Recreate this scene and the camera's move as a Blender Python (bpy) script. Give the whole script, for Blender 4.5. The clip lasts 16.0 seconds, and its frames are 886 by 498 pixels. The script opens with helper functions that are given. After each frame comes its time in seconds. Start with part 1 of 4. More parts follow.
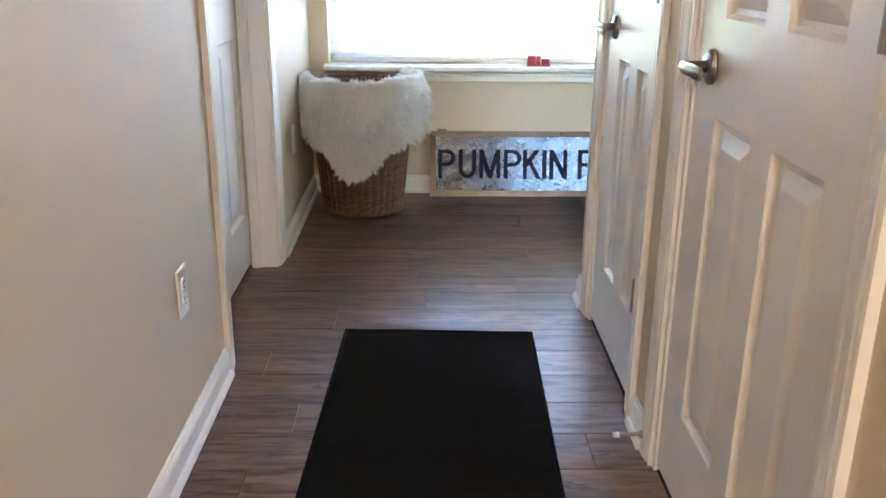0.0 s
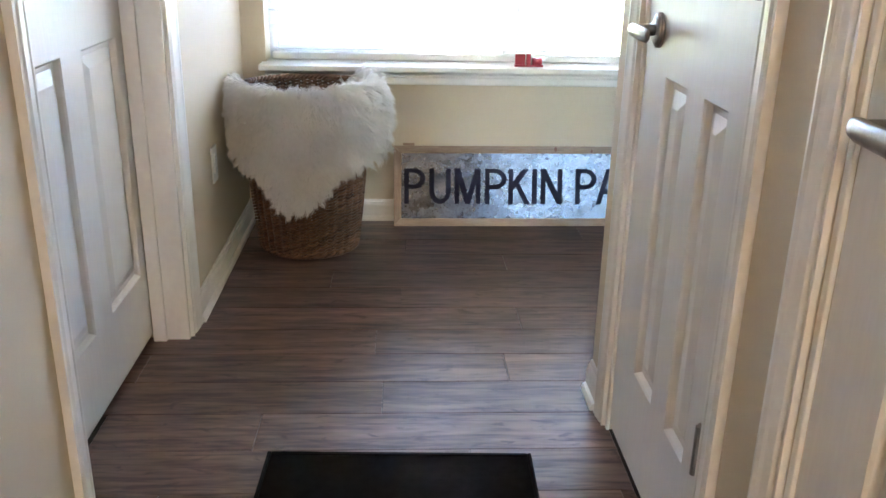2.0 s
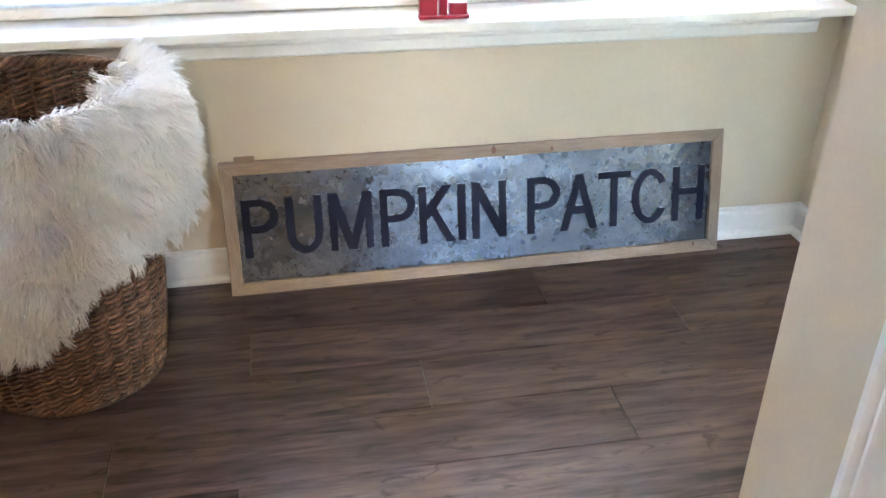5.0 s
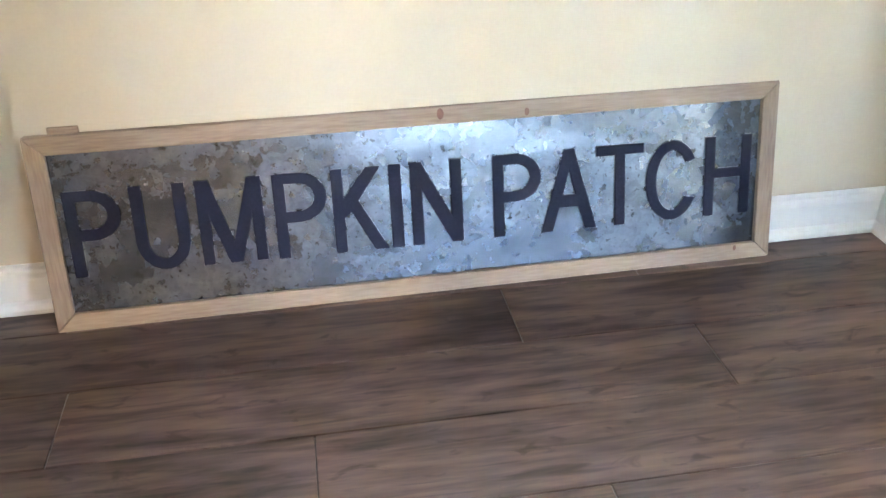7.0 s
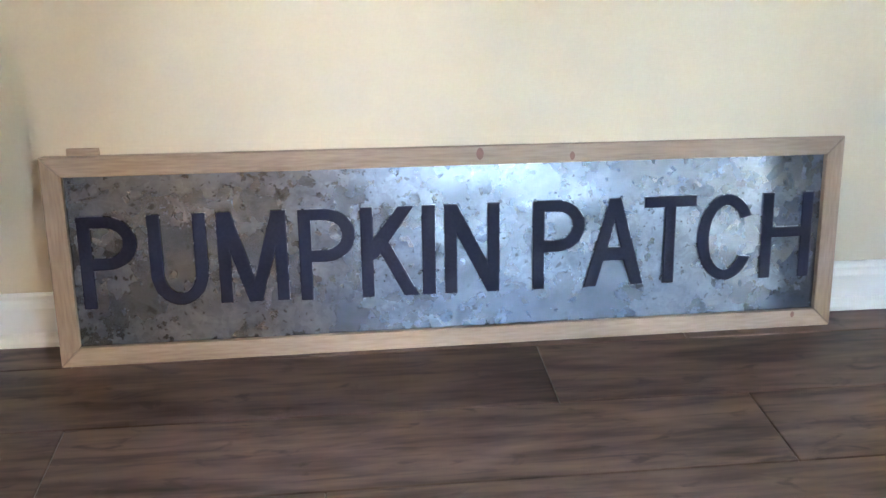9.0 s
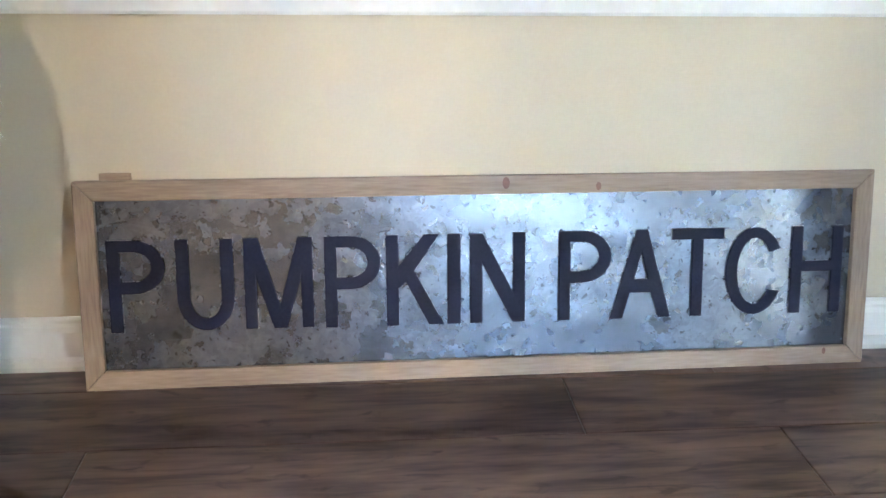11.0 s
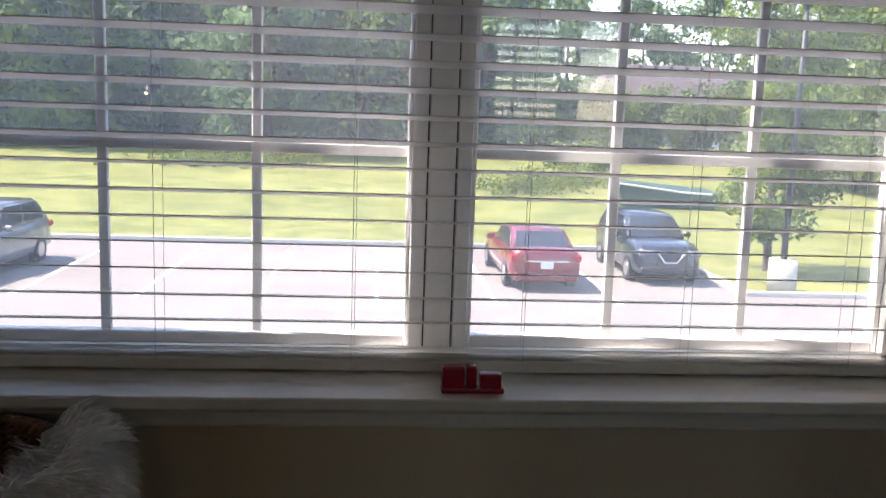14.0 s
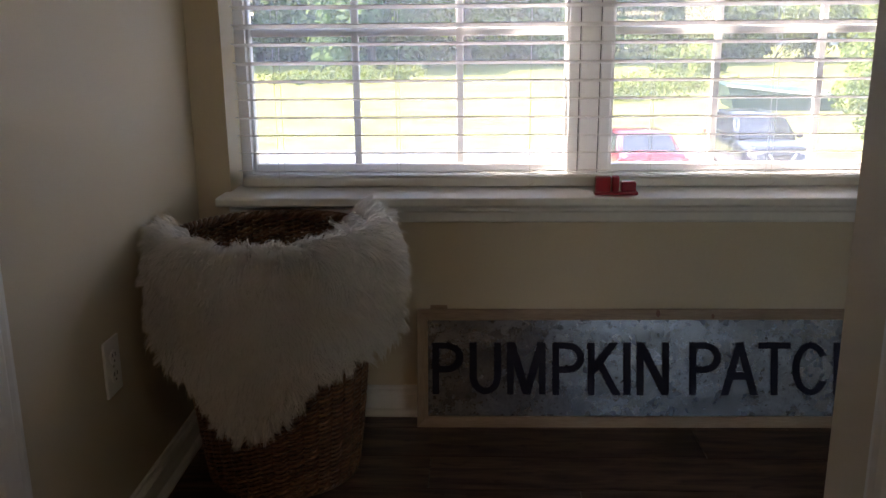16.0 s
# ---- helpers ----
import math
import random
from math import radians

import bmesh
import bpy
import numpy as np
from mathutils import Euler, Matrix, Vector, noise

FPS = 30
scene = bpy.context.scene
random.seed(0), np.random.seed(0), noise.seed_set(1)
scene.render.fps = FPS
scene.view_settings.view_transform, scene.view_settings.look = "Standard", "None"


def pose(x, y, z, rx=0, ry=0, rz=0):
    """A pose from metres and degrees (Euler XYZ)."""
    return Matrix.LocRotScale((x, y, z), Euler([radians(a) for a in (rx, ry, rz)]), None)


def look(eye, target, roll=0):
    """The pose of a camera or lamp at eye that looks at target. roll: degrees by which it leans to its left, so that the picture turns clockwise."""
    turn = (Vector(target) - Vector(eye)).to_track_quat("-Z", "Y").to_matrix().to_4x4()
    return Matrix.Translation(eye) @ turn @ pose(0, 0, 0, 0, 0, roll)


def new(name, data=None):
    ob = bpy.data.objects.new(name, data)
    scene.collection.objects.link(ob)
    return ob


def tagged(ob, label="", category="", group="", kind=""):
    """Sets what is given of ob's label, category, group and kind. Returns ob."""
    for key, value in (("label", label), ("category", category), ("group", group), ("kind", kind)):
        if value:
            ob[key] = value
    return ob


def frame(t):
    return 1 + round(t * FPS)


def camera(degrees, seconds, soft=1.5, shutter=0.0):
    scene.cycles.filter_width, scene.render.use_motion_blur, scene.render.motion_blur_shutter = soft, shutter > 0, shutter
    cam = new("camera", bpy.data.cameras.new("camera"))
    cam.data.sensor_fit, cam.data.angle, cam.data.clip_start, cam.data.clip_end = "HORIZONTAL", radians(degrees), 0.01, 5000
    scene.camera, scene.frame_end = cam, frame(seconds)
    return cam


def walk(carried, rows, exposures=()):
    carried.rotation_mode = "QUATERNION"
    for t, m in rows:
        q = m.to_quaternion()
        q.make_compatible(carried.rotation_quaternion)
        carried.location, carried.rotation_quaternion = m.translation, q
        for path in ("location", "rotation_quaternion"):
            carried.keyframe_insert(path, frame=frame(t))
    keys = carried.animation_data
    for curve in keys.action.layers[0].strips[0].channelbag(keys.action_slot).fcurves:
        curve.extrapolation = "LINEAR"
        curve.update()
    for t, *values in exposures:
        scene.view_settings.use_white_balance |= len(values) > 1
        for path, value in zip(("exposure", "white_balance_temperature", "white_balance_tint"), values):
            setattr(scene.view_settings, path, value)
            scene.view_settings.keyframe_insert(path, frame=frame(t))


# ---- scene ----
cam = camera(54.1, 16.0)
PATH = [
    (0, (0.558, 0.134, 1.12), (0.593, 2.025, 0.472), 0.6),
    (0.5, (0.563, 0.305, 1.116), (0.64, 2.189, 0.447), 1.5),
    (1, (0.6, 0.496, 1.116), (0.567, 2.38, 0.446), 2.5),
    (1.5, (0.597, 0.728, 1.107), (0.58, 2.603, 0.412), 1.7),
    (2, (0.593, 0.956, 1.096), (0.691, 2.83, 0.405), 1.2),
    (2.5, (0.634, 1.231, 1.105), (0.619, 3.104, 0.406), 0.6),
    (3, (0.659, 1.487, 1.117), (0.648, 3.353, 0.398), 0.6),
    (3.5, (0.651, 1.732, 1.085), (0.746, 3.576, 0.316), -0.0),
    (4, (0.68, 2.003, 1.067), (0.701, 3.82, 0.231), 0.4),
    (4.5, (0.704, 2.213, 1.022), (0.862, 4.022, 0.185), 0.2),
    (5, (0.734, 2.421, 1.099), (1.056, 4.131, 0.113), 0.5),
    (7.5, (1.012, 3.019, 0.759), (1.286, 4.73, -0.239), -0.8),
    (8, (1.006, 3.035, 0.756), (1.249, 4.792, -0.167), 1.4),
    (10.5, (0.994, 3.021, 0.653), (1.174, 4.853, -0.128), -0.0),
    (11, (0.995, 3.017, 0.676), (1.16, 4.873, -0.049), 0.8),
    (11.5, (0.991, 3.024, 0.732), (1.163, 4.88, 0.008), 1.8),
    (12, (0.985, 3.037, 0.822), (1.157, 4.905, 0.128), 2.0),
    (12.5, (0.978, 3.011, 0.846), (1.166, 4.915, 0.263), 2.0),
    (13, (0.959, 2.972, 0.897), (1.14, 4.909, 0.433), 3.0),
    (13.5, (0.958, 2.914, 1.004), (1.094, 4.876, 0.642), 3.4),
    (14, (0.897, 2.805, 1.083), (1.057, 4.775, 0.781), 2.0),
    (14.5, (0.861, 2.637, 1.099), (0.972, 4.606, 0.765), 0.3),
    (15, (0.826, 2.43, 1.049), (0.783, 4.395, 0.678), -0.0),
    (15.5, (0.75, 2.26, 1.045), (0.697, 4.208, 0.598), -0.1),
    (16, (0.719, 2.081, 1.031), (0.646, 4.016, 0.533), -0.5),
]
EXPOSURES = ((0, 6.0, 5800, 14), (1, 6.0, 5850, 14), (2, 5.9, 6000, 14), (3, 5.35, 6250, 16), (4, 5.6, 6200, 18), (5, 6.35, 6050, 17), (7.5, 6.9, 5900, 17), (8.2, 6.8, 5850, 17), (11, 6.6, 5850, 17), (11.6, 6.05, 5950, 17), (12, 5.1, 6200, 18), (12.5, 4.15, 6600, 19), (13, 3.35, 6900, 20), (13.5, 2.7, 6850, 21), (14, 2.0, 6750, 20), (14.5, 1.75, 6600, 18), (15, 1.9, 6600, 18), (15.5, 2.45, 6750, 20), (16, 3.15, 7200, 23))
walk(cam, [(t, look(eye, target, roll)) for t, eye, target, roll in PATH], EXPOSURES)

# ---- world, sun, lamps ----
world = bpy.data.worlds.new("sky")
scene.world = world
world.use_nodes = True
wn = world.node_tree.nodes
sky = wn.new("ShaderNodeTexSky")
sky.sky_type = "NISHITA"
sky.sun_disc = False
sky.sun_elevation = radians(56)
sky.sun_rotation = radians(-81.6)
sky.air_density, sky.dust_density = 1.2, 0.6
wn["Background"].inputs["Strength"].default_value = 0.15
world.node_tree.links.new(sky.outputs["Color"], wn["Background"].inputs["Color"])

sun = new("sun", bpy.data.lights.new("sun", "SUN"))
sun.data.energy, sun.data.angle, sun.data.color = 3.4, radians(0.5), (1.0, 0.935, 0.83)
sun.matrix_basis = look((-9.8, 1.45, 14.8), (0, 0, 0))


# ---- materials ----
def mat(name, a, b, rough=0.5, metal=0.0, scale=6.0, fine=90.0, bump=0.15, stretch=(1, 1, 1), spread=0.0, blend=0.5, depth=0.002, rough_var=0.08, spec=0.5, twist=0.0):
    """A surface whose colour wanders from a to b at two scales, with fine relief; spread varies it from piece to piece."""
    m = bpy.data.materials.new(name)
    m.use_nodes = True
    t = m.node_tree
    n, l = t.nodes, t.links
    p = n["Principled BSDF"]
    p.inputs["Metallic"].default_value = metal
    p.inputs["Specular IOR Level"].default_value = spec
    co = n.new("ShaderNodeTexCoord")
    info = n.new("ShaderNodeObjectInfo")
    off = n.new("ShaderNodeVectorMath")
    off.operation = "SCALE"
    off.inputs[0].default_value = (7.3, 5.1, 9.7)
    l.new(info.outputs["Random"], off.inputs["Scale"])
    add = n.new("ShaderNodeVectorMath")
    l.new(co.outputs["Object"], add.inputs[0])
    if spread:
        l.new(off.outputs[0], add.inputs[1])
    mp = n.new("ShaderNodeMapping")
    mp.inputs["Scale"].default_value = stretch
    l.new(add.outputs[0], mp.inputs["Vector"])
    big, small = n.new("ShaderNodeTexNoise"), n.new("ShaderNodeTexNoise")
    big.inputs["Scale"].default_value, small.inputs["Scale"].default_value = scale, fine
    big.inputs["Distortion"].default_value = twist
    big.inputs["Detail"].default_value, small.inputs["Detail"].default_value = 4, 3
    l.new(mp.outputs[0], big.inputs["Vector"])
    l.new(mp.outputs[0], small.inputs["Vector"])
    mix = n.new("ShaderNodeMath")
    mix.operation = "MULTIPLY_ADD"
    mix.inputs[1].default_value = 1 - blend
    sc = n.new("ShaderNodeMath")
    sc.operation = "MULTIPLY"
    sc.inputs[1].default_value = blend
    l.new(small.outputs["Fac"], sc.inputs[0])
    l.new(big.outputs["Fac"], mix.inputs[0])
    l.new(sc.outputs[0], mix.inputs[2])
    ramp = n.new("ShaderNodeValToRGB")
    ramp.color_ramp.elements[0].position, ramp.color_ramp.elements[1].position = 0.33, 0.67
    ramp.color_ramp.elements[0].color, ramp.color_ramp.elements[1].color = (*a, 1), (*b, 1)
    l.new(mix.outputs[0], ramp.inputs[0])
    col = ramp.outputs[0]
    if spread:
        hsv = n.new("ShaderNodeHueSaturation")
        rng = n.new("ShaderNodeMapRange")
        rng.inputs["To Min"].default_value, rng.inputs["To Max"].default_value = 1 - spread, 1 + spread
        l.new(info.outputs["Random"], rng.inputs["Value"])
        l.new(rng.outputs[0], hsv.inputs["Value"])
        l.new(col, hsv.inputs["Color"])
        col = hsv.outputs[0]
    l.new(col, p.inputs["Base Color"])
    rr = n.new("ShaderNodeMapRange")
    rr.inputs["To Min"].default_value, rr.inputs["To Max"].default_value = max(0.02, rough - rough_var), min(1, rough + rough_var)
    l.new(mix.outputs[0], rr.inputs["Value"])
    l.new(rr.outputs[0], p.inputs["Roughness"])
    if bump:
        bp = n.new("ShaderNodeBump")
        bp.inputs["Strength"].default_value, bp.inputs["Distance"].default_value = bump, depth
        l.new(mix.outputs[0], bp.inputs["Height"])
        l.new(bp.outputs[0], p.inputs["Normal"])
    return m


def laminate(m):
    """Gives the planks fine pores and a lighter tan streak here and there."""
    n, l = m.node_tree.nodes, m.node_tree.links
    p = n["Principled BSDF"]
    col, vec = p.inputs["Base Color"].links[0].from_socket, n["Mapping"].inputs["Vector"].links[0].from_socket
    for size, scale, lo, hi, tone, amount in (((1.2, 13, 1), 5.0, 0.50, 0.68, (0.20, 0.128, 0.088, 1), 0.5), ((2.0, 22, 1), 6.0, 0.55, 0.72, (0.020, 0.012, 0.011, 1), 0.6), ((6, 14, 1), 5.0, 0.60, 0.70, (0.022, 0.013, 0.011, 1), 0.6)):
        mp, nz, rg, mul, mx = (n.new(k) for k in ("ShaderNodeMapping", "ShaderNodeTexNoise", "ShaderNodeMapRange", "ShaderNodeMath", "ShaderNodeMix"))
        mp.inputs["Scale"].default_value = size
        mp.inputs["Location"].default_value = (scale, size[1] * 0.3, 0)
        l.new(vec, mp.inputs["Vector"])
        nz.inputs["Scale"].default_value, nz.inputs["Detail"].default_value, nz.inputs["Distortion"].default_value = scale * 0.5, 4, 0.8
        l.new(mp.outputs[0], nz.inputs["Vector"])
        rg.inputs["From Min"].default_value, rg.inputs["From Max"].default_value = lo, hi
        l.new(nz.outputs["Fac"], rg.inputs["Value"])
        mul.operation = "MULTIPLY"
        mul.inputs[1].default_value = amount
        l.new(rg.outputs[0], mul.inputs[0])
        mx.data_type = "RGBA"
        mx.inputs["B"].default_value = tone
        l.new(mul.outputs[0], mx.inputs["Factor"])
        l.new(col, mx.inputs["A"])
        col = mx.outputs["Result"]
    l.new(col, p.inputs["Base Color"])


def glass(name, tint=(1, 1, 1), rough=0.0):
    m = bpy.data.materials.new(name)
    m.use_nodes = True
    p = m.node_tree.nodes["Principled BSDF"]
    p.inputs["Base Color"].default_value = (*tint, 1)
    p.inputs["Transmission Weight"].default_value = 1
    p.inputs["Roughness"].default_value = rough
    p.inputs["IOR"].default_value = 1.45
    return m


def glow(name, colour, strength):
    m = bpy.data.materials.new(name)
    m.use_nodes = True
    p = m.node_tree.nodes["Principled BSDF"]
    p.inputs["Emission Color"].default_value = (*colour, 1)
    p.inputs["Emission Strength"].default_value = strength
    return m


WALL = mat("beige wall paint", (0.635, 0.55, 0.415), (0.67, 0.585, 0.45), 0.62, scale=1.6, fine=260, bump=0.12, depth=0.0012, spec=0.3)
WHITE = mat("white trim paint", (0.79, 0.78, 0.75), (0.85, 0.84, 0.81), 0.34, scale=3, fine=60, bump=0.05)
DOOR = mat("white door paint", (0.75, 0.735, 0.71), (0.81, 0.795, 0.77), 0.38, scale=2, fine=140, bump=0.08, stretch=(1, 1, 0.12), depth=0.0008)
CEIL = mat("ceiling paint", (0.75, 0.74, 0.71), (0.8, 0.79, 0.77), 0.8, scale=4, fine=120, bump=0.3)
SLAB = mat("dark underfloor", (0.012, 0.009, 0.008), (0.02, 0.016, 0.014), 0.8)
PLANK = mat("dark brown laminate", (0.030, 0.0175, 0.0145), (0.21, 0.130, 0.106), 0.31, scale=2.0, fine=11, bump=0.09, stretch=(0.9, 6.5, 1), spread=0.2, blend=0.42, depth=0.0010, rough_var=0.05, twist=1.6, spec=0.4)
laminate(PLANK)
VINYL = mat("white window vinyl", (0.84, 0.84, 0.84), (0.89, 0.89, 0.89), 0.35, scale=4, fine=80, bump=0.03)
SLAT = mat("white blind slats", (0.83, 0.82, 0.80), (0.89, 0.88, 0.86), 0.4, scale=5, fine=60, bump=0.05, stretch=(0.2, 1, 1))
CORD = mat("blind cord", (0.62, 0.6, 0.55), (0.75, 0.73, 0.68), 0.8)
SEAM = mat("grey gasket", (0.03, 0.03, 0.03), (0.05, 0.05, 0.05), 0.6)
PANE = glass("window glass")
pt = PANE.node_tree
# translucent film: some dust, and the veiling glare over the view put into the glass
dust_glare, veil, specks, sr = pt.nodes.new("ShaderNodeBsdfTranslucent"), pt.nodes.new("ShaderNodeMixShader"), pt.nodes.new("ShaderNodeTexNoise"), pt.nodes.new("ShaderNodeMapRange")
dust_glare.inputs["Color"].default_value = (0.82, 0.86, 0.9, 1)
specks.inputs["Scale"].default_value, specks.inputs["Detail"].default_value = 160, 3
sr.inputs["From Min"].default_value, sr.inputs["From Max"].default_value = 0.35, 0.75
sr.inputs["To Min"].default_value, sr.inputs["To Max"].default_value = 0.015, 0.04
pt.links.new(pt.nodes.new("ShaderNodeTexCoord").outputs["Object"], specks.inputs["Vector"])
pt.links.new(specks.outputs["Fac"], sr.inputs["Value"])
pt.links.new(sr.outputs[0], veil.inputs[0])
pt.links.new(pt.nodes["Principled BSDF"].outputs[0], veil.inputs[1])
pt.links.new(dust_glare.outputs[0], veil.inputs[2])
pt.links.new(veil.outputs[0], pt.nodes["Material Output"].inputs["Surface"])
WET = PANE.copy()
WET.name = "window glass with dried drops"
wn_, wl_ = WET.node_tree.nodes, WET.node_tree.links
drops, dr, dm = wn_.new("ShaderNodeTexVoronoi"), wn_.new("ShaderNodeMapRange"), wn_.new("ShaderNodeMath")
drops.inputs["Scale"].default_value = 190
dr.inputs["From Min"].default_value, dr.inputs["From Max"].default_value = 0.16, 0.07
dr.inputs["To Min"].default_value, dr.inputs["To Max"].default_value = 0.0, 0.4
dm.operation = "ADD"
wl_.new(wn_["Texture Coordinate"].outputs["Object"], drops.inputs["Vector"])
wl_.new(drops.outputs["Distance"], dr.inputs["Value"])
wl_.new(dr.outputs[0], dm.inputs[0])
wl_.new(wn_["Map Range"].outputs[0], dm.inputs[1])
wl_.new(dm.outputs[0], wn_["Mix Shader"].inputs[0])
PLASTIC = mat("white plastic", (0.82, 0.81, 0.79), (0.87, 0.86, 0.84), 0.3, bump=0)
NICKEL = mat("satin nickel", (0.33, 0.305, 0.28), (0.41, 0.385, 0.36), 0.3, metal=1, scale=30, fine=300, bump=0.03)
DARK = mat("dark slot", (0.01, 0.01, 0.01), (0.02, 0.02, 0.02), 0.6)
RUBBER = mat("black woven mat", (0.003, 0.003, 0.0035), (0.009, 0.009, 0.010), 0.95, scale=40, fine=900, bump=0.6, depth=0.001, spec=0.06)
HEM = mat("black mat binding", (0.004, 0.004, 0.0045), (0.010, 0.010, 0.011), 0.85, fine=500, bump=0.4, spec=0.08)
FIRWOOD = mat("pale fir wood", (0.25, 0.17, 0.115), (0.40, 0.295, 0.215), 0.55, scale=4, fine=30, bump=0.25, stretch=(0.9, 9, 9), spread=0.10, depth=0.0008)
FIRUP = mat("pale fir wood upright", (0.25, 0.17, 0.115), (0.40, 0.295, 0.215), 0.55, scale=4, fine=30, bump=0.25, stretch=(9, 9, 0.9), spread=0.10, depth=0.0008)
KNOT = mat("wood knot", (0.14, 0.06, 0.04), (0.24, 0.11, 0.07), 0.55, scale=60)
LETTER = mat("navy black enamel", (0.016, 0.017, 0.034), (0.026, 0.027, 0.05), 0.5, scale=20, fine=220, bump=0.1, spec=0.09)
RED = mat("red lacquer", (0.30, 0.006, 0.022), (0.38, 0.012, 0.03), 0.3, scale=20, bump=0.03)
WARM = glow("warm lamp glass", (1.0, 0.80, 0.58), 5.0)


def galvanised():
    """Zinc with spangle patches, small dark flecks and a hammered gloss."""
    m = mat("galvanised zinc", (0.086, 0.098, 0.123), (0.136, 0.154, 0.187), 0.275, metal=0.72, scale=9, fine=60, bump=0.2, blend=0.45, depth=0.0016, rough_var=0.07)
    t = m.node_tree
    n, l = t.nodes, t.links
    p = n["Principled BSDF"]
    co = n["Texture Coordinate"]
    nz = n.new("ShaderNodeTexNoise")
    nz.inputs["Scale"].default_value, nz.inputs["Detail"].default_value = 34, 3
    l.new(co.outputs["Object"], nz.inputs["Vector"])
    wob = n.new("ShaderNodeMix")
    wob.data_type = "VECTOR"
    wob.inputs["Factor"].default_value = 0.05
    l.new(co.outputs["Object"], wob.inputs["A"])
    l.new(nz.outputs["Color"], wob.inputs["B"])
    col = p.inputs["Base Color"].links[0].from_socket
    for scale, dark, stop, amount in ((62, 0.45, 0.9, 0.34), (150, 0.38, 0.8, 0.24)):
        vo = n.new("ShaderNodeTexVoronoi")
        vo.inputs["Scale"].default_value = scale
        l.new(wob.outputs["Result"], vo.inputs["Vector"])
        bw = n.new("ShaderNodeSeparateColor")
        l.new(vo.outputs["Color"], bw.inputs[0])
        rp = n.new("ShaderNodeValToRGB")
        rp.color_ramp.elements[0].position, rp.color_ramp.elements[1].position = 0.0, stop
        rp.color_ramp.elements[0].color, rp.color_ramp.elements[1].color = (dark, dark, dark * 1.05, 1), (1, 1, 1, 1)
        l.new(bw.outputs[0], rp.inputs[0])
        mul = n.new("ShaderNodeMix")
        mul.data_type, mul.blend_type = "RGBA", "MULTIPLY"
        mul.inputs["Factor"].default_value = amount
        l.new(col, mul.inputs["A"])
        l.new(rp.outputs[0], mul.inputs["B"])
        col = mul.outputs["Result"]
    pits = n.new("ShaderNodeTexNoise")
    pits.inputs["Scale"].default_value, pits.inputs["Detail"].default_value, pits.inputs["Distortion"].default_value = 95, 1, 0.6
    l.new(co.outputs["Object"], pits.inputs["Vector"])
    pr = n.new("ShaderNodeMapRange")
    pr.inputs["From Min"].default_value, pr.inputs["From Max"].default_value = 0.66, 0.72
    l.new(pits.outputs["Fac"], pr.inputs["Value"])
    fleck = n.new("ShaderNodeMix")
    fleck.data_type = "RGBA"
    fleck.inputs["B"].default_value = (0.045, 0.047, 0.055, 1)
    l.new(pr.outputs[0], fleck.inputs["Factor"])
    l.new(col, fleck.inputs["A"])
    l.new(fleck.outputs["Result"], p.inputs["Base Color"])
    return m


ZINC = galvanised()


# ---- mesh helpers ----
def box(bm, x0, y0, z0, x1, y1, z1, bevel=0.0, segments=1):
    m = Matrix.Translation(((x0 + x1) / 2, (y0 + y1) / 2, (z0 + z1) / 2)) @ Matrix.Diagonal((x1 - x0, y1 - y0, z1 - z0, 1))
    vs = bmesh.ops.create_cube(bm, size=1, matrix=m)["verts"]
    if bevel:
        es = list({e for v in vs for e in v.link_edges})
        bmesh.ops.bevel(bm, geom=es, offset=bevel, segments=segments, profile=0.6, affect="EDGES")
    return bm


def tube(bm, a, b, r0, r1=None, n=14):
    """A round bar from a to b."""
    a, b = Vector(a), Vector(b)
    d = b - a
    m = Matrix.Translation((a + b) / 2) @ d.to_track_quat("Z", "Y").to_matrix().to_4x4()
    bmesh.ops.create_cone(bm, cap_ends=True, segments=n, radius1=r0, radius2=r0 if r1 is None else r1, depth=d.length, matrix=m)
    return bm


def extrude(bm, profile, a, b, up=(0, 0, 1), flip=False):
    """Sweeps a closed (out, height) profile from a to b; out points to the left of the way, or to the right when flipped."""
    a, b, up = Vector(a), Vector(b), Vector(up)
    out = up.cross((b - a).normalized()) * (-1 if flip else 1)
    rows = [[bm.verts.new(p + out * u + up * v) for u, v in profile] for p in (a, b)]
    k = len(profile)
    for i in range(k):
        bm.faces.new((rows[0][i], rows[0][(i + 1) % k], rows[1][(i + 1) % k], rows[1][i]))
    bm.faces.new(rows[0])
    bm.faces.new(rows[1])
    bmesh.ops.recalc_face_normals(bm, faces=bm.faces)
    return bm


def part(name, bm, material, parent=None, label="", smooth=False, local=False):
    """Links a bmesh as one mesh object, under a thing or a part if one is given."""
    me = bpy.data.meshes.new(name)
    bm.to_mesh(me)
    bm.free()
    me.materials.append(material)
    if smooth:
        me.polygons.foreach_set("use_smooth", [True] * len(me.polygons))
    ob = new(name, me)
    if parent is not None:
        ob.parent = parent
        if not local:
            top = parent
            while top.parent is not None:
                top = top.parent
            if parent is top:
                ob.matrix_parent_inverse = top.matrix_basis.inverted()
    if label:
        ob["label"] = label
    return ob


def thing(name, m, label, category, group="", kind=""):
    ob = new(name)
    ob.empty_display_size = 0.1
    ob.matrix_basis = m
    return tagged(ob, label, category, group, kind)


def B():
    return bmesh.new()


# ---- structure ----
XE, YN, ZC = 1.08, 4.275, 2.44       # hall's right face, window wall's face, ceiling height


def wall(name, boxes, label, material=WALL):
    bm = B()
    for b in boxes:
        box(bm, *b)
    return tagged(part(name, bm, material), label, "wall", kind="structure")


